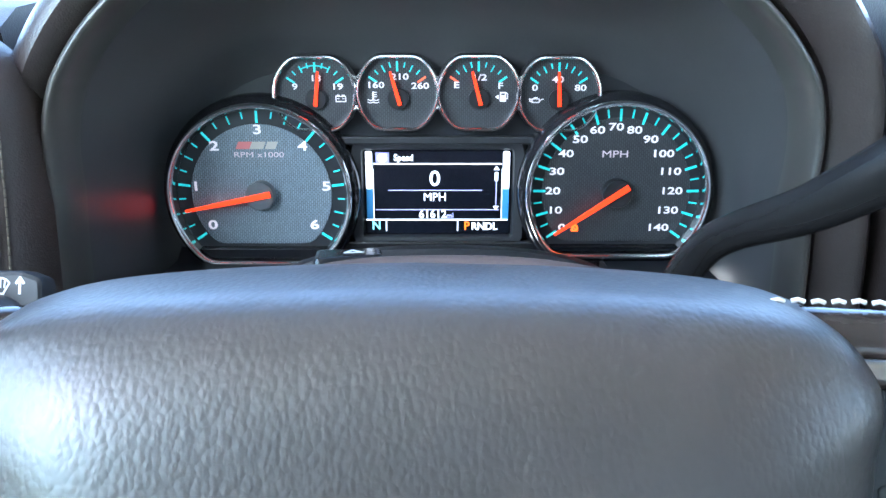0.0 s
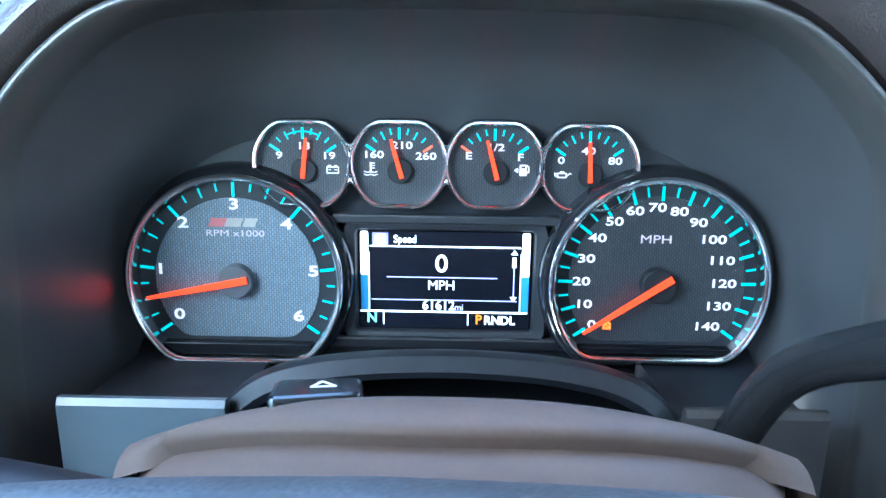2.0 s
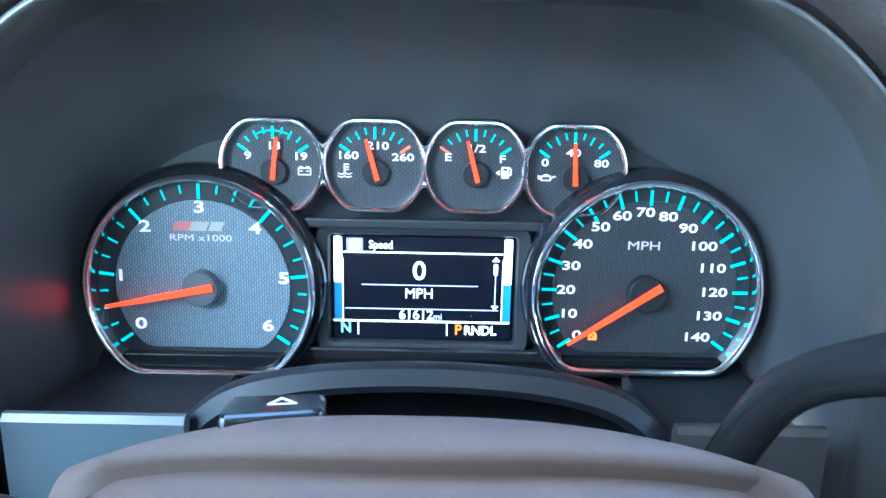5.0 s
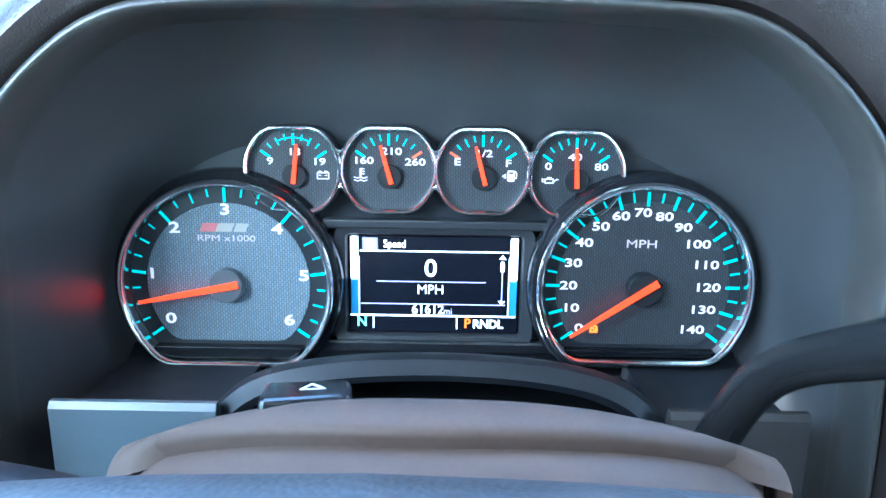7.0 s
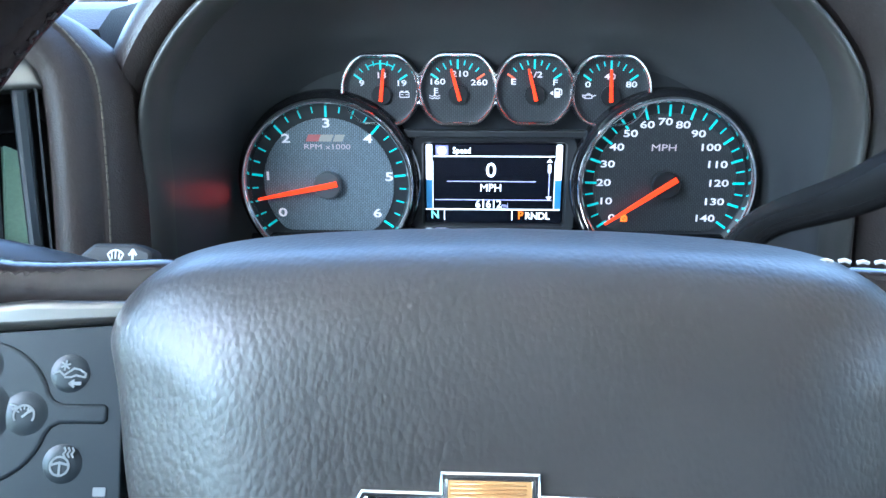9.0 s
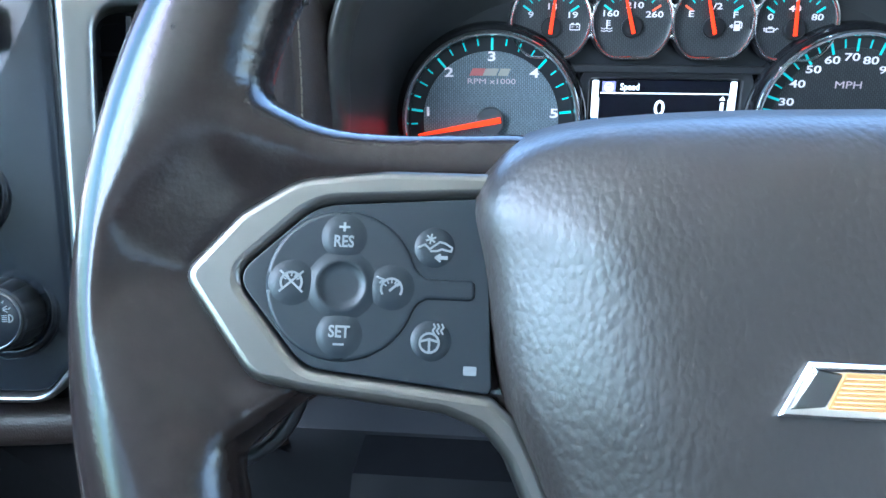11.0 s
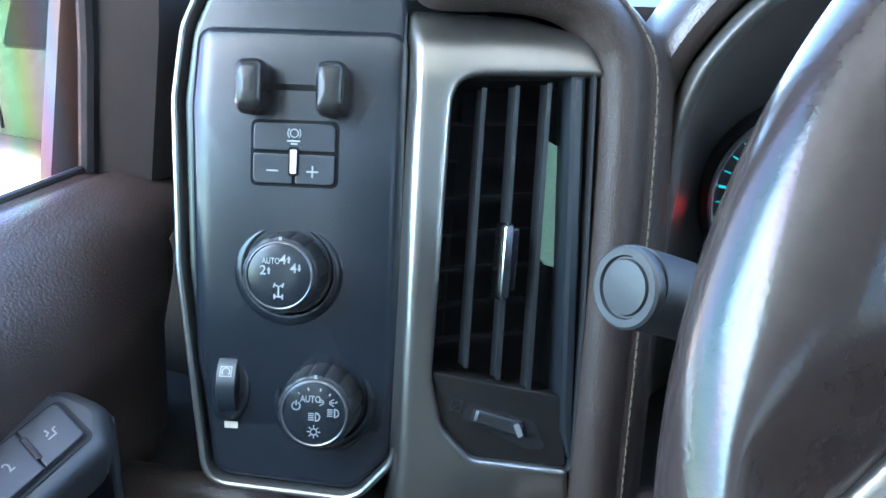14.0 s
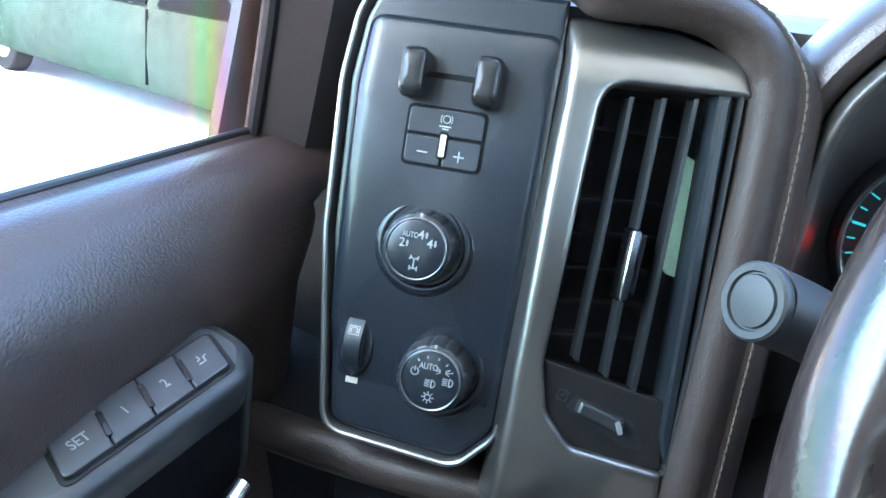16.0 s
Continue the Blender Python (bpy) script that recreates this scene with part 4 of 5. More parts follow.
pale_mesh = mesh_of("spoke_stitch", tube([(-1.5, 0, 0), (0, 0.4, 0.3), (1.5, 0, 0)], 0.6, 6), M_THREAD)
for i in range(11):
    part("spoke_stitch", pale_mesh, M_THREAD, wheel, "pale seam stitch", at(80 + i * 4.6, 51.4 + 0.1 * (i % 3) - 0.1 * i, -21 + 0.1 * i, -2))
pad_left = spoke(1)
spoke(-1)
word("+", 3.2, pad_left, 0, 13.9, 2.33, M_ICON, wide=1.2, name="print", bold=0.08)
word("RES", 2.9, pad_left, 0, 10.5, 2.36, M_ICON, wide=0.8, name="print", bold=0.1)
word("SET", 2.9, pad_left, 0, -11.2, 2.36, M_ICON, wide=0.82, name="print", bold=0.1)
bar(2.6, 0.5, M_ICON, pad_left, 0, -14.1, 2.22, name="print", t=0.2)
b = stroke(arc(2.5, -30, 210, 14), 0.55, bmesh.new())
for a in (30, 60, 90, 120, 150):
    stroke([(1.5 * math.cos(radians(a)), 1.5 * math.sin(radians(a))), (2.4 * math.cos(radians(a)), 2.4 * math.sin(radians(a)))], 0.35, b)
gauge = b.copy()
stroke([(-2.7, 2.7), (2.7, -2.2)], 0.5, b)
stroke([(-2.7, -2.2), (2.7, 2.7)], 0.5, b)
part("print", b, M_ICON, pad_left, "", at(-12.0, 0.2, 2.34))
stroke([(-0.4, -0.4), (1.6, 1.4)], 0.6, gauge)
stroke([(-3.6, 2.8), (-1.9, 2.2), (-2.9, 1.4)], 0.5, gauge)
part("print", gauge, M_ICON, pad_left, "", at(12.0, -0.4, 2.34))
b = stroke([(-4.0, -0.2), (-2.4, 0.6), (-1.2, -0.5), (-0.2, 0.3), (1.2, 1.3), (2.6, 1.0), (4.2, 0.0), (4.0, -0.9), (2.8, -0.7), (1.8, -0.4), (0.6, -0.9), (-1.0, -1.0)], 0.5, bmesh.new())
for a in (20, 80, 140):
    stroke([(-1.0 - 1.2 * math.cos(radians(a)), 2.0 - 1.2 * math.sin(radians(a))), (-1.0 + 1.2 * math.cos(radians(a)), 2.0 + 1.2 * math.sin(radians(a)))], 0.45, b)
stroke([(0.6, -2.5), (3.0, -2.5)], 0.9, b)
stroke([(1.4, -3.4), (0.2, -2.5), (1.4, -1.7)], 0.5, b)
part("print", b, M_ICON, pad_left, "", at(22, 10.2, 1.84))
b = stroke(arc(2.3, 0, 360, 20), 0.55, bmesh.new())
stroke([(-2.2, 0.3), (0, 0.9), (2.2, 0.3)], 0.6, b)
stroke([(0, 0.6), (0, -2)], 0.6, b)
for k in range(3):
    stroke([(1.2 + k, 2.2), (0.7 + k, 3.0), (1.3 + k, 3.8), (0.9 + k, 4.6)], 0.45, b)
part("print", b, M_ICON, pad_left, "", at(21.6, -12.9, 1.84))
bar(3.2, 2.2, M_ICON, pad_left, 31.6, -19.2, 1.12, name="status_window", r=0.3)

# airbag cover
half = [(0, 57.5), (-36, 56.5), (-66, 54), (-83, 50), (-93, 43), (-98.5, 32), (-95.5, 16), (-90, -14), (-80, -38), (-66, -74), (-40, -96), (0, -98)]
half = [tuple(p) for p in smooth_path(half, 6)]
outline = half + [(-x * 1.06, y) for x, y in half[-2:0:-1]]
FACE = [(0.99, 0.94, -60), (1.02, 1.02, -52), (1.035, 1.062, -44), (1.035, 1.069, -37), (1.025, 1.042, -29), (1.012, 1.008, -22), (0.998, 0.98, -17), (0.98, 0.954, -12.6), (0.958, 0.93, -9.2), (0.93, 0.904, -6.6), (0.89, 0.87, -4.0), (0.84, 0.825, -1.4), (0.78, 0.77, 1.0), (0.72, 0.715, 2.9), (0.66, 0.65, 4.2), (0.59, 0.58, 5.0), (0.5, 0.49, 5.3), (0.3, 0.3, 5.4), (0.1, 0.1, 5.4)]
cover = part("airbag_cover", loft([[(x * sx * (1 + (0.04 * min(1, max(0, -2.5 - z) / 5) if x < 0 else 0)), -15 + (y + 15) * (sy if y > -15 else sx), z) for x, y in outline] for sx, sy, z in FACE], True, True, True), M_PAD, wheel, "grained grey-brown leather airbag cover", sharp=180)
# dark shadow gap body behind the cover
part("hub_body", solid(outline, [(-6, -70), (-2, -60), (-1, -30), (-2, -16)]), M_BLACK, wheel)
# bow shaped emblem
bow = [(-34, -4.9), (-11, -5.2), (-11, -10), (10.6, -10), (10.6, -5.4), (28, -5.4), (34.5, 4.9), (11, 5.4), (11, 10), (-10.6, 10), (-10.6, 5.6), (-28, 5.8)]
part("emblem_recess", solid(bow, [(4.2, -2), (4.0, 0.0), (3.6, 0.15)]), M_DARK, wheel, "dark recess round the emblem", at(-3.6, -10.5, 5.0))
emblem = part("emblem", solid(bow, [(0.6, -0.5), (0.2, 2.4), (-0.3, 2.9), (-1.0, 2.8), (-2.2, 1.7)]), M_CHROME, wheel, "chrome framed bow shaped emblem", at(-3.6, -10.5, 5.0))
gold = [(-24, -3.2), (-9.2, -3.2), (-9.2, -8.2), (8.8, -8.2), (8.8, -3.4), (21, -3.4), (26, 3.2), (9.2, 3.4), (9.2, 8.2), (-8.8, 8.2), (-8.8, 3.6), (-20.5, 3.8)]
part("inlay", solid(gold, [(0.6, 1.5), (0.3, 2.2), (0, 2.3)]), M_GOLD, emblem, "ribbed gold inlay")
b = bmesh.new()
for k in range(17):
    y = -7.6 + k * 0.95
    if abs(y) < 3.2:
        x0, x1 = -22.2 + y * 0.5, 23.3 + y * 0.7
    else:
        x0, x1 = -8.4, 8.2
    loft([[(x, y - 0.3, 2.25), (x, y, 2.5), (x, y + 0.3, 2.25)] for x in (x0, x1)], True, True, True, b)
tagged(part("ribs", b, M_GOLD, emblem, "fine gold ribs", sharp=10), kind="stuff")

for f, tip in ((1, ((-31.5, -3.4), (-26.6, 4.2), (-21.2, 3.4), (-24.8, -2.8))), (-1, ((32, 3.4), (27, -4.0), (21.6, -3.0), (26.6, 2.8)))):
    b = bmesh.new()
    loft([[(*tip[0], 1.5), (*tip[1], 1.5)], [(*tip[0], 3.3), (*tip[1], 3.3)], [(*tip[3], 1.9), (*tip[2], 1.9)], [(*tip[3], 1.5), (*tip[2], 1.5)]], False, bm=b)
    part("end_facet", b, M_CHROME, emblem, "sloping chrome end facet", sharp=10)

# ---- steering column ----
column = thing("steering_column", WORLD, "brown steering column shroud with hazard switch", "steering column")


def hump(hw, top, y, drop, bow=0, n=32):
    pts = []
    for i in range(n + 1):
        f = -1 + 2 * i / n
        pts.append((hw * f * (0.9 if f < 0 else 1), y + bow * f * f, top - drop * abs(f) ** 2.4))
    return pts + [(hw, y + bow, 1215), (-0.9 * hw, y + bow, 1215)]


# lower half with a rounded brow, then the upper half lipped over it
b = loft([hump(70, 1324, 226, 18, 20), hump(84, 1340, 230, 20, 24), hump(96, 1348, 238, 23, 30), hump(101, 1352, 246, 25, 36), hump(102, 1353, 256, 26, 36)], True, True, True)
part("shroud_front", b, M_SHROUD, column, "brown plastic lower front shroud", sharp=50)
b = loft([hump(104, 1350, 252, 26, 36), hump(104.2, 1355.6, 250.4, 26, 36), hump(104.8, 1357.2, 250.6, 26, 36), hump(105.6, 1358.5, 252.5, 26, 35), hump(106.3, 1359.6, 257, 27, 30), hump(106.8, 1359.6, 264, 27.5, 20), hump(107, 1358.4, 269, 27, 12), hump(107.5, 1352.5, 273, 23, 6), hump(107.5, 1341, 276, 14), hump(108, 1333, 292, 10), hump(104, 1321, 320, 14), hump(96, 1306, 380, 16)], True, True, True)
part("shroud", b, M_SHROUD, column, "brown satin plastic shroud", sharp=50)
hz = Matrix.Translation((-0.036, 0.2815, 1.3545)) @ Matrix.Rotation(radians(-8), 4, "X") @ Matrix.Rotation(radians(12), 4, "Z")
b = slab(fillet([(-15, -11.5), (12, -9), (13, 9), (-13, 9)], [3, 4, 4, 3], 4), -20, 1.0, 1.6)
hazard = part("hazard_button", b, M_GLOSS, column, "black hazard button", hz)
part("hazard_triangle", stroke([(-3.4, -2.4), (3.4, -2.4), (0, 3.2)], 1.0, bmesh.new(), 1.0, closed=True), M_PRINT, hazard, "white triangle", at(1, 1))
# lower shroud and its ribs
b = loft([hump(60, 1290, 215, 10), hump(92, 1300, 240, 14), hump(98, 1290, 330, 14), hump(98, 1280, 440, 14)], True, True, True)
part("lower_shroud", b, M_BLACK, column)
collar = smooth_path([(-200, 262, 1256), (-205, 258, 1240), (-216, 256, 1226), (-236, 256, 1214), (-262, 258, 1206)], 6)
part("wiring_sleeve", tube(collar, 7, 16), M_CAP, column, "grey cable sleeve")
collar = smooth_path([(-190, 268, 1252), (-194, 265, 1236), (-204, 262, 1220), (-226, 262, 1205), (-256, 264, 1196)], 6)
part("wiring_sleeve", tube(collar, 3.5, 12), M_BLACK, column, "thin black sleeve")
# near-black rather than brown: shade below the column is put into its colour
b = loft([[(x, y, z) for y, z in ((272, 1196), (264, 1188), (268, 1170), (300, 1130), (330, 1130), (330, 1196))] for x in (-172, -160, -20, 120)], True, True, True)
part("knee_cover", b, M_SHADE, column, "near-black cover, shade below the column in its colour")

stalk = thing("turn_signal_stalk", WORLD, "black turn signal stalk with round end cap", "control stalk")
pts = smooth_path([(-214.5, 220.5, 1358.5), (-196, 241, 1348), (-168, 272, 1327), (-125, 308, 1296), (-90, 330, 1270)], 6)
part("shaft", tube(pts, [12.4] * 4 + [12.4] * (len(pts) - 4), 28), M_BLACK, stalk)
capm = axes((-0.2155, 0.2195, 1.3587), 10, -43)
part("end_cap", lathe([(11.4, -3), (12.5, -1), (12.4, 1.6), (11.6, 2.4), (9.4, 2.3), (9.0, 1.2), (8.4, 1.2), (8.0, 2.2), (4, 2.6), (1, 2.65)], 40), M_STALK, stalk, "mid grey end cap with ring groove", capm)
pd = axes((-0.170, 0.274, 1.341), 22, 0)
paddle = part("paddle", slab(fillet([(-18, -10), (17, -12), (16, 6), (8, 9), (-10, 9), (-17, 3)], 4, 4), -8, 2, 2), M_CAP, stalk, "flat wiper paddle", pd)
b = stroke(arc(4, 30, 150, 8, 0, -1), 0.7, bmesh.new(), 2)
stroke([(-3.4, 1), (-1.2, -3), (1.2, -3), (3.4, 1)], 0.7, b, 2)
for k in (-1.5, 0, 1.5):
    stroke([(k, -0.6), (k * 1.2, 2.6)], 0.6, b, 2)
stroke([(7.5, -3), (7.5, 2)], 1.0, b, 2)
stroke([(6, 1), (7.5, 3.2), (9, 1)], 1.0, b, 2)
part("print", b, M_PRINT, paddle, "wiper symbol", at(0, 3))
b = bmesh.new()
for s in (-1, 1):
    stroke([(s * 4, 0), (s * 2, 2), (s * 2, 1), (0.6 * s, 1), (0.6 * s, -1), (s * 2, -1), (s * 2, -2)], 0.7, b, 2, closed=True)
part("print", b, M_PRINT, paddle, "turn arrows", at(1, -7))

shifter = thing("gear_lever", WORLD, "black column gear lever", "gear lever")
pts = smooth_path([(98, 358, 1278), (106, 345, 1303), (118.4, 323.5, 1345.5), (141.8, 278.5, 1375), (165, 240, 1408), (187, 197, 1442)], 6)
rad = [8.2 if i < len(pts) * 0.45 else 8.2 + 4.3 * min(1, (i / len(pts) - 0.45) / 0.35) for i in range(len(pts))]
part("lever", tube(pts, rad, 24), M_LEVER, shifter)
part("boot", lathe([(16, -6), (15, 4), (10, 8)], 24), M_BLACK, shifter, "rubber boot", Matrix.Translation((0.1, 0.352, 1.288)) @ Matrix.Rotation(radians(30), 4, "Y"))

# ---- switch panel ----
panel = thing("switch_panel", F_PANEL, "satin black switch panel in a chrome frame", "switch panel")
edge = fillet([(-41, -127.5), (28, -132), (46, -112), (47, 93), (-44, 93), (-53, 72), (-56.5, 42), (-54, -29)], [15, 18, 18, 6, 12, 30, 60, 90], 9)
part("plate", solid(edge, [(-5, -14), (-4.2, -5.5), (-5.2, -4.6), (-7, -4.4)]), M_SATIN, panel, "satin black plate")
field = fillet([(-38, -121), (32, -126.5), (44, -113), (44, 72.5), (-45, 72.5), (-47.2, 40), (-45, -70)], [12, 14, 12, 9, 8, 40, 60], 9)
def pillow(y, z):
    """Height of the bowed field at y."""
    return z + 4.6 - 0.0005 * (y - 15) ** 2


rings = [grow(field, d) for d in (0, 0, -0.9, -2.0, -3.2)]
rings += [[(-3 + (x + 3) * k, -20 + (y + 20) * k) for x, y in rings[-1]] for k in (0.97, 0.93, 0.86, 0.75, 0.6, 0.42, 0.22, 0.02)]
b = loft([[(x, y, pillow(y, z) if n else -9) for x, y in r] for n, (r, z) in enumerate(zip(rings, [-9, -5.4, -4.3, -3.5, -2.95, -2.55] + [-2.4] * 7))], True, True, True)
part("plate_field", b, M_SATIN, panel, "raised satin black field", sharp=180)
k0 = min(range(len(edge)), key=lambda i: (edge[i][0] - 46) ** 2 + (edge[i][1] + 104) ** 2)
k1 = min(range(len(edge)), key=lambda i: (edge[i][0] + 40) ** 2 + (edge[i][1] - 88) ** 2)
strip = []
for d, z in ((-3.4, -10), (-3.4, -1.8), (-2.9, -0.2), (-2.0, 0.4), (-1.0, 0.2), (-0.1, -0.9), (0.5, -4), (0.5, -12)):
    g = grow(edge, d)
    strip.append([(*g[i % len(g)], z) for i in range(k1, k0 + len(g) + 1)])
part("chrome_frame", loft(strip, False), M_TRIM, panel, "bright chrome frame")


def knob(x, y, label, high):
    """Fluted rotary knob in a raised well; high: its height over the panel."""
    z0 = pillow(y, -2.4)
    part("knob_well", lathe([(25, z0 - 3), (23.4, z0 - 0.6), (22, z0 + 0.1), (20.6, z0 + 0.5), (19.4, z0 + 0.5), (18.6, z0 - 0.2), (17.8, z0 - 3)], 64), M_SATIN, panel, "soft swelling round the knob", at(x, y), sharp=180)
    loops = []
    for r, z in ((17.3, z0 - 3), (17.1, 3), (16.2, high - 3.4), (15.6, high - 1.8), (14.6, high - 1.3)):
        loop = []
        for i in range(112):
            a = 2 * math.pi * i / 112
            cut = 0.6 * max(0.0, math.cos(14 * a)) ** 3 if z < high - 1.5 else 0.0
            loop.append(((r - cut) * math.cos(a), (r - cut) * math.sin(a), z))
        loops.append(loop)
    k = part("knob", loft(loops, True, True, True), M_CAP, panel, label, at(x, y))
    part("knob_ring", ring(circle(13.6, 56), [(-0.4, high - 1.8), (-0.3, high + 0.3), (0.0, high + 0.5), (0.4, high + 0.1), (0.6, high - 1.8)]), M_TRIM, k, "chrome ring")
    part("knob_face", lathe([(13.2, high - 2), (13.2, high - 0.3), (12.4, high - 0.05), (3, high)], 48), M_SATIN, k, "black printed face")
    bar(1.3, 1.6, M_ICON, k, 0, 15.2, high - 1.7, name="pointer", t=0.5)
    return k


H4, HL = 16.0, 16.0
k4 = knob(-4, -29.5, "four-wheel-drive rotary knob", H4)
word("AUTO", 2.6, k4, -3.4, 6.0, H4 + 0.08, M_ICON, wide=0.75, name="print", bold=0.05)
word("4", 4.0, k4, 1.6, 6.6, H4 + 0.08, M_ICON, name="print", bold=0.08)
word("4", 4.0, k4, 6.0, 3.2, H4 + 0.08, M_ICON, name="print", bold=0.08)
word("2", 4.0, k4, -6.6, 2.0, H4 + 0.08, M_ICON, name="print", bold=0.08)
for x, y, d in ((4.0, 7.0, 1), (8.4, 3.4, -1), (-4.2, 2.2, 1)):
    b = slab([(-0.9, 0), (0.9, 0), (0, 1.4)], 0, 0.15, 0.02)
    stroke([(0, -1.4), (0, 0)], 0.8, b)
    part("print", b, M_ICON, k4, "", at(x, y, H4 + 0.05, 0 if d > 0 else 180))
b = stroke([(0, -2.6), (0, 2.4)], 0.9, bmesh.new())
stroke([(-2.4, -3.2), (2.4, -3.2)], 0.9, b)
for x in (-2.2, 2.2):
    stroke([(x, -4.4), (x, -2.0)], 0.9, b)
stroke([(-1.8, 3.2), (0, 2.2), (1.8, 3.2)], 0.8, b)
for x in (-2.4, 2.4):
    stroke([(x - 0.3, 2.0), (x + 0.3, 4.2)], 0.8, b)
part("print", b, M_ICON, k4, "driveline symbol", at(0, -6.2, H4 + 0.05) @ Matrix.Diagonal((0.75, 0.75, 1, 1)))

kl = knob(12, -86.5, "headlamp rotary knob", HL)
word("AUTO", 2.9, kl, -1.6, 6.0, HL + 0.08, M_ICON, wide=0.78, name="print", bold=0.06)
b = stroke(arc(1.7, 120, 420, 14), 0.55, bmesh.new())
stroke([(0, 0.3), (0, 2.2)], 0.55, b)
part("print", b, M_ICON, kl, "off symbol", at(-7.6, 3.0, HL + 0.05))
b = bmesh.new()
for s in (-1, 1):
    for dy in (-0.9, 0, 0.9):
        stroke([(s * 1.2, dy * 0.5), (s * 3.0, dy * 1.6)], 0.42, b)
part("print", b, M_ICON, kl, "parking lamp symbol", at(5.2, 5.0, HL + 0.05))
b = stroke(arc(1.7, -90, 90, 8, 0.4), 0.6, bmesh.new())
stroke([(0.4, -1.7), (0.4, 1.7)], 0.6, b)
for dy in (-1.3, -0.4, 0.5, 1.4):
    stroke([(-2.6, dy), (-0.5, dy)], 0.45, b)
lamp_icon = b.copy()
part("print", b, M_ICON, kl, "headlamp symbol", at(8.2, 0.6, HL + 0.05))
part("print", lamp_icon, M_ICON, kl, "fog lamp symbol", at(0.3, -1.4, HL + 0.05))
b = stroke(arc(1.3, 0, 360, 14), 0.5, bmesh.new())
for i in range(8):
    a = radians(i * 45)
    stroke([(1.8 * math.cos(a), 1.8 * math.sin(a)), (2.7 * math.cos(a), 2.7 * math.sin(a))], 0.45, b)
part("print", b, M_ICON, kl, "dome lamp symbol", at(0, -7.8, HL + 0.05))
for a in (128, 104, 76, 52, 30):
    bar(0.6, 1.2, M_ICON, kl, 10.6 * math.cos(radians(a)), 10.6 * math.sin(radians(a)), HL + 0.05, a - 90, name="print")

# dimmer thumbwheel in its slot
part("dimmer_slot", dome(circle(1, 48), 0, 0, [(1.0, -1.5), (0.97, 0.0), (0.9, 0.6), (0.78, 1.1), (0.6, 1.5), (0.35, 1.7), (0.1, 1.75)]), M_SATIN, panel, "rounded cheeks of the dimmer slot", at(-30, -81.5, pillow(-81.5, -2.6)) @ Matrix.Diagonal((9.8, 17.5, 1, 1)), sharp=180)
wheel_loops = []
for x, r in ((-4.7, 15.0), (-4.0, 16.2), (4.0, 16.2), (4.7, 15.0)):
    wheel_loops.append([(x, r * math.sin(2 * math.pi * i / 60), r * math.cos(2 * math.pi * i / 60)) for i in range(60)])
dimmer = part("dimmer_wheel", loft(wheel_loops, True, True, True), M_BUTTON, panel, "ribbed dimmer thumbwheel", at(-30, -81.5, pillow(-81.5, -12.5)))
b = stroke(arc(1.7, -40, 220, 10), 0.5, bmesh.new())
stroke([(-2.4, -2), (2.4, -2), (2.4, 2.2), (-2.4, 2.2)], 0.4, b, closed=True)
part("print", b, M_ICON, dimmer, "", Matrix.Translation((0, 0.0068, 0.0148)) @ Matrix.Rotation(radians(-25), 4, "X"))
bar(6.0, 3.0, M_LENS, panel, -29.5, -100.5, pillow(-101, -2.4), name="dimmer_mark", t=0.4)
# trailer brake squeeze levers, slide slot, gain buttons
bar(28, 2.6, M_SHADE, panel, -1, 48, pillow(48, -2.6), name="slide_slot", t=0.35, r=0.6)
for x in (-18.5, 14.5):
    poly = rrect(12.4, 22.5, 4.6, n=6)
    part("squeeze_lever", dome(poly, 0, 0, [(0.92, -5), (0.98, 1), (1.0, 6), (0.96, 9), (0.84, 11.2), (0.66, 12.4), (0.56, 12.7), (0.2, 12.9)]), M_LEVER, panel, "gloss black squeeze lever", at(x, 47, pillow(47, 0)), sharp=28)
part("button_well", slab(rrect(37.4, 28, 3.6, -2, 20.5), -5, -2.55, 0.1), M_SHADE, panel, "dark gap round the buttons", at(0, 0, 4.95))
for lab, pts, rad in (("trailer brake button", [(-17.4, 1.0), (17.4, 1.0), (17.4, 12.8), (-17.4, 12.8)], [0.9, 0.9, 2.8, 2.8]), ("minus button", [(-17.4, -12.8), (-0.5, -12.8), (-0.5, -0.1), (-17.4, -0.1)], [2.8, 0.9, 0.9, 0.9]), ("plus button", [(0.6, -12.8), (17.4, -12.8), (17.4, -0.1), (0.6, -0.1)], [0.9, 2.8, 0.9, 0.9])):
    part("button", slab(fillet(pts, rad), -4, -1.3, 0.5), M_SATIN, panel, lab, at(-2, 20.5, 4.55))
bar(5, 0.7, M_ICON, panel, -11, 13.2, 3.3, name="print")
bar(5, 0.7, M_ICON, panel, 6, 13.2, 3.3, name="print")
bar(0.7, 5, M_ICON, panel, 6, 13.2, 3.33, name="print")
bar(4.4, 12.2, M_SHADE, panel, -2.1, 17.2, 3.25, name="status_frame", t=0.4, r=1.2)
bar(2.7, 10, M_LENS, panel, -2.1, 17.2, 3.5, name="status_bar", t=0.8, r=0.6, label="bright lens bar")
b = stroke(arc(2.0, 0, 360, 18), 0.55, bmesh.new())
stroke(arc(3.2, 140, 220, 6), 0.5, b)
stroke(arc(3.2, -40, 40, 6), 0.5, b)
stroke([(-3.4, -3.8), (2.8, -3.8)], 0.8, b)
stroke([(-1.5, -5.2), (1.5, -5.2)], 0.8, b)
part("print", b, M_ICON, panel, "trailer brake symbol", at(-2, 29, 3.3) @ Matrix.Diagonal((0.85, 0.85, 1, 1)))

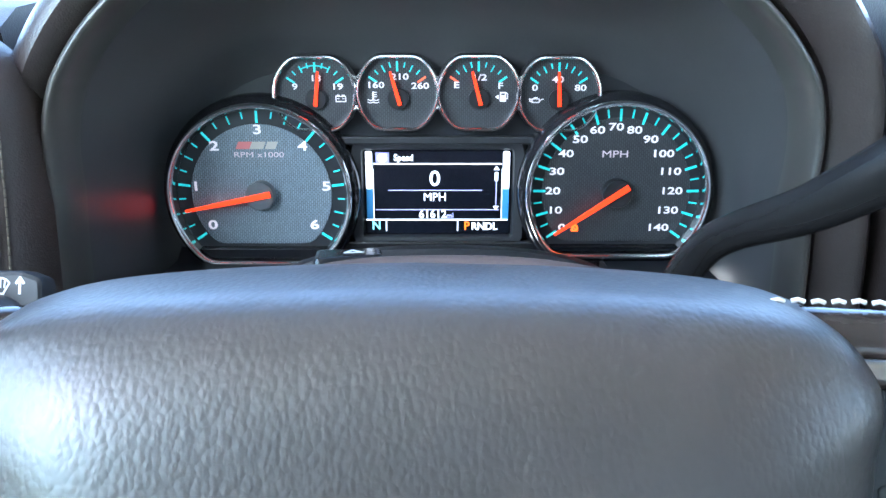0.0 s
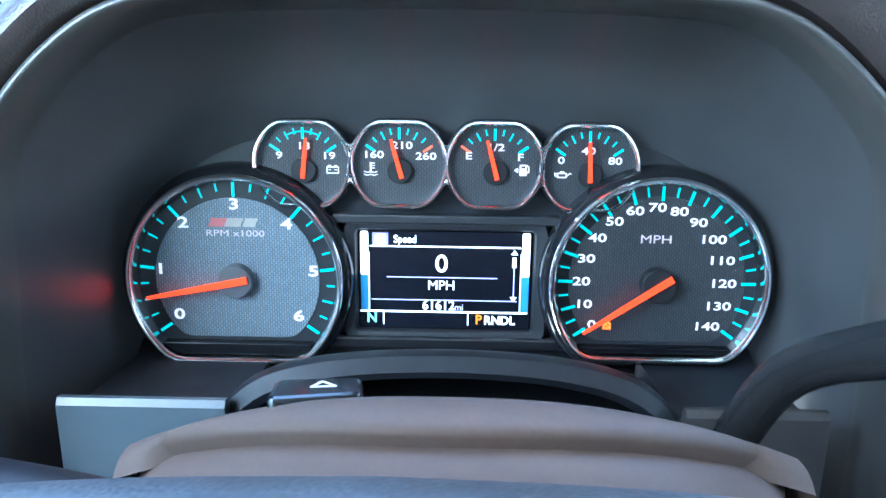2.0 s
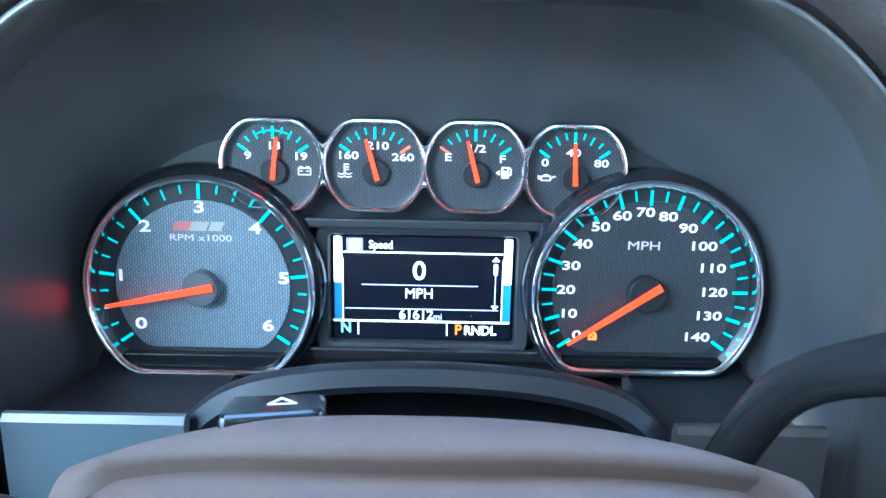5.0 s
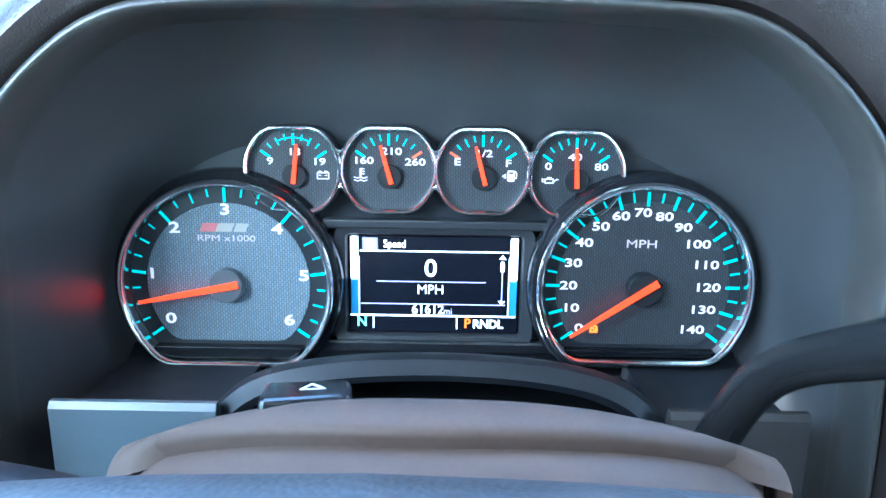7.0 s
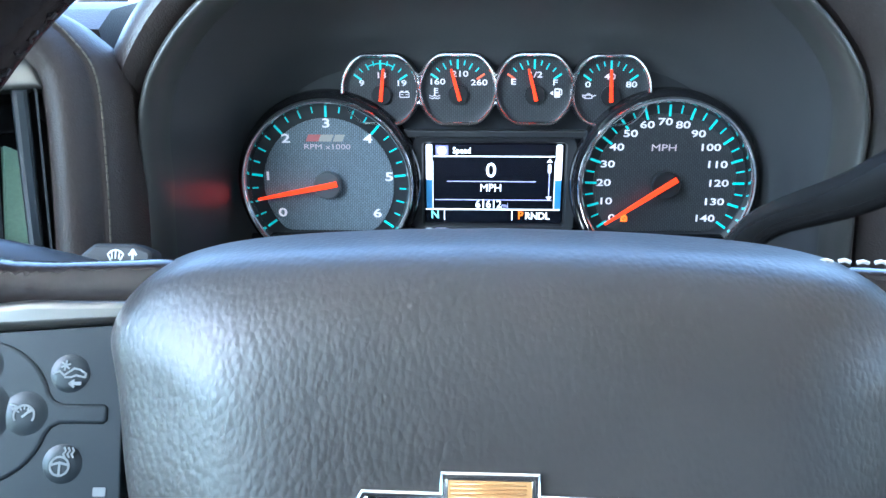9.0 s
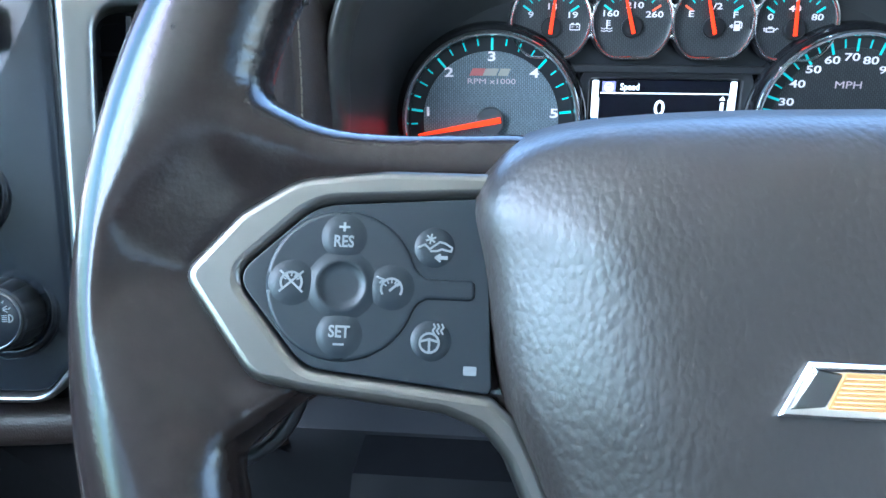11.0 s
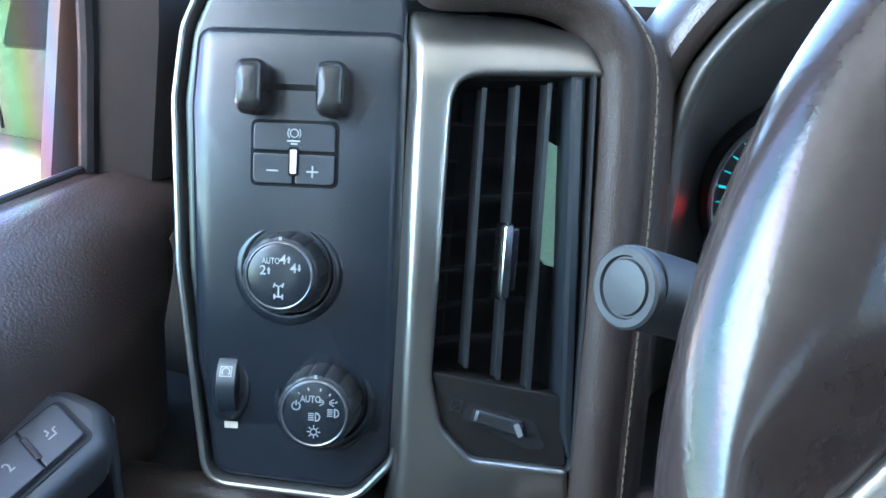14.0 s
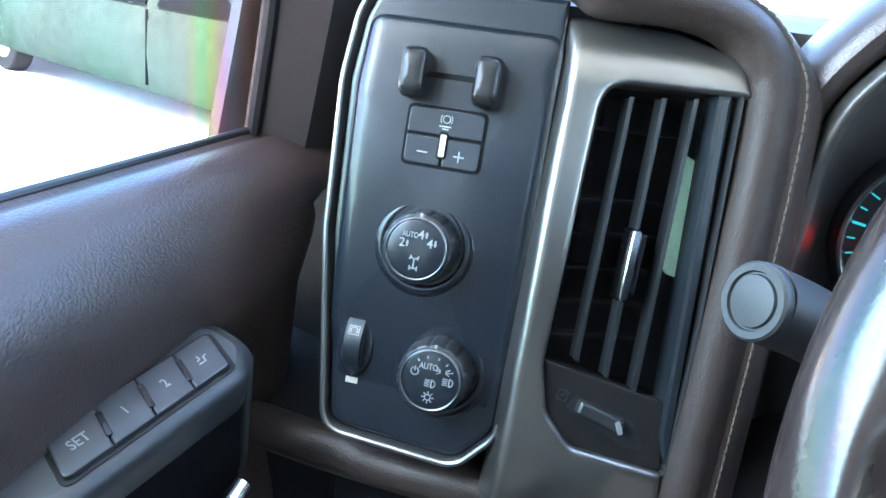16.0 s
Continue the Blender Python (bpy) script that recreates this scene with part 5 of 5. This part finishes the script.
# ---- air vent ----
vent = thing("air_vent", F_VENT @ at(0, 0, 6), "side air vent in satin silver surround", "air vent")
spade = fillet([(43, 73), (38, 92), (12, 101), (-40, 103.5), (-53, -60), (-58, -124), (26, -134), (24, -102), (-22, -90), (-35, -74), (-39, -52), (-26, 74), (39, 74)], [1, 12, 18, 4, 60, 4, 2, 2, 10, 10, 12, 14, 1], 8)
skin = wrapped(solid(spade, [(0, -24), (0, -3.2), (-0.3, -1.9), (-1.0, -0.8), (-2.0, -0.1), (-3.4, 0.2)]), 0.9, 5)
co = points_of(skin)
# the top rolls away from the driver, the foot falls back a little
co[:, 2] -= 19 * (np.clip(co[:, 1] - 70, 0, None) / 33) ** 2.2 + 5 * (np.clip(-96 - co[:, 1], 0, None) / 36) ** 1.8
skin.vertices.foreach_set("co", (co * 0.001).ravel())
skin.materials.clear()
skin.materials.append(M_SILVER)
skin.polygons.foreach_set("use_smooth", [True] * len(skin.polygons))
part("surround", skin, M_SILVER, vent, "satin silver surround")
inner = fillet([(39, 76), (-27, 76), (-40, -52), (-36, -75), (-23, -92), (26, -104), (33, -30)], [4, 8, 14, 10, 10, 4, 40], 5)
part("housing", loft([[(*p, z) for p in grow(inner, d)] for d, z in ((0, -1.5), (-1.0, -2.2), (-2, -20), (-5, -52))], True, False, True), M_DARK, vent, "dark vent housing")
part("side_wall", slab([(35, 75), (27, 75), (20.5, -84), (26, -100)][::1], -16, -2.5, 2.5), M_WALL, vent, "blue-grey satin side wall")
for x0, y0, x1, y1 in ((-12, 69, -23, -50), (3, 70, -8, -57), (18, 71, 6.5, -63)):
    d = Vector((x1 - x0, y1 - y0)).normalized() * 1.0
    s = Vector((-d.y, d.x)) * 0.6
    poly = [(x0 - s.x, y0 - s.y), (x1 - s.x, y1 - s.y), (x1 + s.x, y1 + s.y), (x0 + s.x, y0 + s.y)]
    part("vane", loft([[(p[0], p[1], z) for p in grow(poly[::-1], e)] for e, z in ((-0.3, -13), (0, -11), (0, -5.6), (-0.5, -4.8))], True, True, True), M_VANE, vent, "upright dark grey vane")
for k in range(7):
    y = 56 - k * 17
    part("rear_vane", box(-34 - k * 0.5, 28 - k * 1.6, y - 0.8, y + 0.8, -46, -34), M_DARK, vent, "level inner vane")
part("vane_tab", solid(fillet([(-9.2, -21), (-4.0, -21), (-0.8, 12), (-6.0, 12)], 2.4, 6), [(0.2, -9), (0.4, -3), (0, -0.6), (-1.0, 0.6)]), M_CHROME, vent, "chrome tipped vane tab")
part("tab_body", slab(fillet([(-5, -18), (-0.5, -18), (2.5, 10), (-1.8, 10)], 1.5, 4), -12, -2, 1), M_GLOSS, vent, "gloss black tab")
tray = fillet([(-38.5, -50), (-36, -75), (-23, -91.5), (25, -103), (22, -68)], [2, 9, 9, 3, 2], 5)
part("tray", slab(tray, -26, -4, 1.2), M_LEVER, vent, "gloss black lower tray")
part("slider_slot", slab(fillet([(-26, -72), (-22, -66), (8, -78), (14, -92), (4, -90)], 2), -4.2, -3.4, 0.2), M_DARK, vent)
slider = part("slider", solid(fillet([(-22, -73.5), (-20, -67.5), (2, -76.5), (1, -84)], 1.5, 3)[::-1], [(0, -4), (-0.2, 0), (-1.2, 1.2)]), M_STALK, vent, "grey ribbed slider")
bar(2.6, 6.5, M_ICON, slider, -1.2, -79.4, 1.0, 20, name="slider_mark", t=0.5, r=0.6)
b = stroke([(-2.4, -2.4), (2.4, -2.4), (2.4, 2.4), (-2.4, 2.4)], 0.5, bmesh.new(), closed=True)
stroke([(-2.4, -2.4), (2.4, 2.4)], 0.5, b)
part("print", b, M_CAP, vent, "closed vent symbol", at(-28, -66.5, -3.9, -15))
card = thing("green_card", F_VENT @ at(0, 0, 6), "pale green plastic strip tucked inside the vent", "strip")
part("strip", slab(fillet([(13.5, -5), (17, -6.5), (19, -9), (25.5, -11), (31, 43), (25, 45), (19.5, 48)], 0.8, 2), -15.6, -14.4, 0.3), M_GREEN, card)
for x0, y0, x1, y1 in ((13.6, -4, 19.2, 47), (24.6, -10, 30.2, 42.6)):
    part("strip_edge", tube([(x0, y0, -14.2), ((x0 + x1) / 2, (y0 + y1) / 2, -14.0), (x1, y1, -14.2)], 0.7, 8), M_GREEN, card, "raised strip edge")

# ---- leather bolster round panel and vent ----
bolster = thing("dash_bolster", WORLD, "stitched dark brown leather bolster round the vent", "dash bolster")
RAIL = [("p", -42, 90.5, 0, 1, 1), ("p", -30, 92, 0, 1, 1), ("p", 0, 92.5, 0, 1, 1), ("p", 38, 93, 0, 1, 1), ("v", -30, 104.5, 0, 1, 1), ("v", 6, 104, 0.2, 1, 1), ("v", 28, 99, 0.55, 0.83, 0.85), ("v", 39, 88, 0.92, 0.4, 0.4),
        ("v", 43, 72, 1, 0.04, 0), ("v", 40, 20, 1, -0.06, 0), ("v", 34, -40, 1, -0.1, 0), ("v", 28, -95, 1, -0.1, 0), ("v", 22, -150, 1, -0.1, 0)]
rail = []
for f, u, v, ou, ov, top in RAIL:
    m = F_PANEL if f == "p" else F_VENT @ at(0, 0, 4)
    p = m @ Vector((u / 1000, v / 1000, 0))
    o = (m.to_3x3() @ Vector((ou, ov, 0))).normalized()
    w = m.to_3x3() @ Vector((0, 0, 1))
    rail.append((*(p * 1000), *o, *w, top))
rail = smooth_path(rail, 7)
SIDE = [(-2, -12), (-1.5, 0), (1.5, 6), (6, 8.6), (12, 8.2), (17, 5), (20.5, 3), (21.5, 2.2), (22.5, 3), (27, 2), (35, -3), (46, -16), (52, -42)]
OVER = [(-2, -12), (-1.5, 0), (1.5, 6), (5, 8.6), (9, 8.4), (13, 6), (16, 3), (16.8, 2), (17.6, 2.2), (20, -3), (24, -16), (26, -40), (26, -90)]


def bolster_at(r, k, f=1.0):
    p, o, w, t = Vector(r[:3]), Vector(r[3:6]).normalized(), Vector(r[6:9]).normalized(), min(1, max(0, r[9]))
    a = SIDE[k][0] * (1 - t) + OVER[k][0] * t
    h = SIDE[k][1] * (1 - t) + OVER[k][1] * t
    return p + o * a + w * h


part("leather_roll", loft([[tuple(bolster_at(r, k)) for k in range(len(SIDE))] for r in rail], False), M_ROLL, bolster, "grained brown leather roll", sharp=180)
thread = mesh_of("stitch", tube([(-1.9, 0, 0), (-0.8, 0, 0.55), (0.8, 0, 0.55), (1.9, 0, 0)], 0.55, 6), M_STITCH)
line = [(bolster_at(r, 8) * 0.6 + bolster_at(r, 9) * 0.4, Vector(r[6:9]).normalized(), Vector(r[3:6])) for r in rail]
run = 0.0
for (p, w, o), (q, w2, o2) in zip(line, line[1:]):
    seg = (q - p).length
    pos = 4.6 - run
    while pos < seg:
        c = p.lerp(q, pos / seg)
        d = (q - p).normalized()
        up = w.lerp(w2, pos / seg)
        yv = up.cross(d).normalized()
        up = d.cross(yv)
        m = Matrix((d, yv, up)).transposed().to_4x4()
        m.translation = c / 1000
        part("stitch", thread, M_STITCH, bolster, "", m)
        pos += 4.6
    run = (run + seg) % 4.6

# ---- driver's door ----
door = thing("driver_door", WORLD, "brown leather driver's door with memory switches", "car door")
DOOR = [(-508, 1336, 0.07), (-497, 1341, 0.07), (-486, 1341, 0.07), (-484, 1339, 0.07), (-478, 1340, 0.07), (-470, 1338, 0.07), (-460, 1332, 0.08), (-449, 1321, 0.11), (-442, 1306, 0.14), (-439, 1292, 0.18), (-437, 1280, 0.22), (-438, 1266, 0.24), (-446, 1240, 0.2), (-450, 1180, 0), (-450, 900, 0), (-440, 560, 0), (-560, 560, 0), (-560, 1300, 0)]


def door_loop(y, inset):
    return [(x - inset * (i > 8) - 0.15 * inset * (i > 4), y, z + s * (max(-220, min(y, 330)) - 200) ) for i, (x, z, s) in enumerate(DOOR)]


b = loft([door_loop(y, i) for y, i in ((-560, 0), (-300, 0), (-150, 0), (0, 0), (60, 0), (120, 0), (180, 0), (240, 0), (290, 0), (320, 2), (340, 9), (358, 22), (374, 40), (386, 60))], True, True, True)
part("door_panel", b, M_DOOR, door, "brown leather upper door panel", sharp=60)
part("window_seal", tube([(-489, y, 1341.5 + 0.07 * (y - 200)) for y in (-555, -200, 0, 150, 300, 336)], 2.6, 10, 1.0), M_BLACK, door, "black rubber window seal")
part("window_frame", tube([(-488, 333, 1350), (-479, 331, 1410), (-465, 322, 1500), (-440, 230, 1720), (-425, 100, 1890), (-425, -550, 1905)], 5, 10), M_DARK, door, "black window channel")
part("frame_strip", tube([(-482, 338, 1350), (-473.5, 336, 1410), (-460, 327, 1500), (-435, 236, 1722)], 0.6, 8), M_TRIM, door, "bright frame strip")
b = bmesh.new()
SAIL = ((-486, 334), (-464, 350), (-456, 440), (-484, 450), (-491, 344))
loft([[(x + k, y - s, z) for x, y in SAIL] for z, k, s in ((1342, 0, 0), (1420, 13.5, 3), (1500, 26, 12), (1720, 50, 100), (1900, 65, 230))], True, True, True, b)
part("sail_panel", b, M_UMBER, door, "dark brown corner trim")
glass = part("window_pane", box(-492, -489, -555, 352, 1325, 1900), M_FILM, door, "clear side window")
glass.visible_shadow = False
b = loft([[(x, y + s, z) for x, y in ((-522, 338), (-515, 338), (-511, 345), (-511, 440), (-522, 440))] for z, s in ((1325, -6), (1350, 0), (1420, 17), (1500, 38), (1580, 60))], True, True, True)
part("mirror_mount", b, M_MOUNT, door, "dark grey mirror mount outside the glass")
# memory switch bezel
e1, e2 = Vector((0, 0.969, 0.248)).normalized(), Vector((-0.9817, -0.0473, 0.1847))
e1, e2 = (e1 * math.cos(radians(-8)) + e2 * math.sin(radians(-8))), (e2 * math.cos(radians(-8)) - e1 * math.sin(radians(-8)))
e3 = e1.cross(e2).normalized()
e2 = e3.cross(e1).normalized()
bz = Matrix((e1, e2, e3)).transposed().to_4x4()
bz.translation = (-0.425, 0.19, 1.2665)
bezel = part("switch_bezel", solid(fillet([(-260, -17), (40, -17), (54, -4), (53, 21), (37, 30), (-260, 30)], [4, 14, 18, 18, 20, 4], 10), [(-5, -30), (-0.6, -9), (-0.8, -5.5), (-2.5, -2.6), (-5.5, -0.7), (-8, 0)]), M_BEZEL, door, "black plastic switch bezel", bz)
# solid near-black block; stands in for the shaded pocket under the bezel
part("pocket_shade", slab([(-255, -13), (38, -13), (38, 24), (-255, 24)], -80, -8, 2), M_SHADE, bezel, "near-black block for the shade of the pull pocket")
part("end_skirt", slab(fillet([(41, -14), (52, -6), (51, 18), (41, 18)], 4, 5), -75, -6, 1), M_BEZEL, bezel, "end of the bezel running down")
part("switch_gap", slab(fillet([(-47.5, -10.6), (36.5, -10.6), (44, 14.6), (-40, 14.6)], 4, 4), -0.2, 0.3, 0.1), M_DARK, bezel)
for k, (t, x) in enumerate((("SET", -31.5), ("1", -11), ("2", 8.5), ("", 28))):
    w = 9.4 if k else 10.4
    poly = fillet([(-w - 3.4, -10.6), (w - 3.4, -10.6), (w + 3.4, 10.6), (-w + 3.4, 10.6)], [3 if k == 0 else 0.6, 3 if k == 3 else 0.6, 3 if k == 3 else 0.6, 3 if k == 0 else 0.6], 4)
    key = part("memory_button", slab(poly, -0.5, 2.6, 0.8), M_KEY, bezel, "dark grey memory button", at(x, 2))
    if t:
        word(t, 5.0, key, 0, 0, 2.65, M_ICON, wide=0.8, name="print", bold=0.05)
    else:
        b = stroke([(-3, -2), (0.4, -2), (1.2, 0.6), (2.6, 1)], 0.7, bmesh.new())
        stroke([(-2.4, -0.2), (-0.8, 0.6), (-0.8, 2.4)], 0.7, b)
        part("print", b, M_ICON, key, "easy exit seat symbol", at(0, 0, 2.65))
    if k < 3:
        part("divider", slab(rrect(2.6, 13, 0.8), 0.2, 3.4, 0.4), M_GLOSS, bezel, "", at(x + 10.3 + (0.6 if k == 0 else -0.4), 2, 0, -18))
part("pull_handle", tube(smooth_path([(-406, 150, 1176), (-400, 182, 1198), (-400, 205, 1212), (-402, 220, 1217)], 5), 5.5, 14), M_CHROME, door, "chrome inner door handle")

# ---- seats and passenger side, seen only in reflections ----
seat = thing("driver_seat", WORLD, "dark brown leather driver's seat", "car seat")
b = slab(rrect(520, 520, 90, 0, 0), 0, 180, 60)
part("cushion", b, M_DOOR, seat, "", Matrix.Translation((0, -0.42, 0.86)))
b = slab(rrect(500, 620, 110, 0, 0), 0, 150, 60)
part("backrest", b, M_DOOR, seat, "", Matrix.Translation((0, -0.82, 1.3)) @ Matrix.Rotation(radians(75), 4, "X"))
part("seat_base", box(-220, 220, -660, -200, 540, 870), M_DARK, seat)

# ---- parked van outside ----
van_m = Matrix.Translation((-3.4, 5.0, 0)) @ Matrix.Rotation(math.atan2(0.26, -0.965), 4, "Z")
van = thing("parked_van", van_m, "dark green parked van on the concrete", "van")
side_prof = [(0, 260), (-30, 300), (-60, 620), (-50, 900), (10, 1020), (160, 1600), (320, 1780), (1500, 1780), (1700, 1500), (1800, 900), (1780, 300), (1750, 260)]
b = loft([[(x, -y * k, z) for y, z in side_prof] for x, k in ((1100, 0.45), (1300, 0.62), (1700, 0.85), (2300, 1), (3000, 1), (5600, 1), (7900, 1))], True, True, True)
part("body", b, M_PAINT, van, "dark green painted body")
for x in (2250,):
    part("door_seam", box(x - 7, x + 7, 40, 62, 330, 1010), M_SEAM, van)
for x in (1000, 2350):
    part("van_window", loft([[(x, -10, 1050), (x + 1150, -10, 1050), (x + 1100, -150, 1540), (x + 80, -150, 1540)], [(x, -6 + 16, 1045), (x + 1150, 10, 1045), (x + 1100, -130, 1545), (x + 80, -130, 1545)]], True, True, True), M_SEAM, van, "tinted window")
for x in (5400, 7300):
    w = part("van_wheel", lathe([(330, -110), (345, -90), (345, 90), (330, 110), (210, 112), (200, 90)], 40), M_TYRE, van, "black tyre", Matrix.Translation((x / 1000, -0.1, 0.345)) @ Matrix.Rotation(radians(-90), 4, "X"))
    part("hub_cap", lathe([(200, 80), (196, 104), (90, 112)], 32), M_TRIM, w, "silver wheel rim")
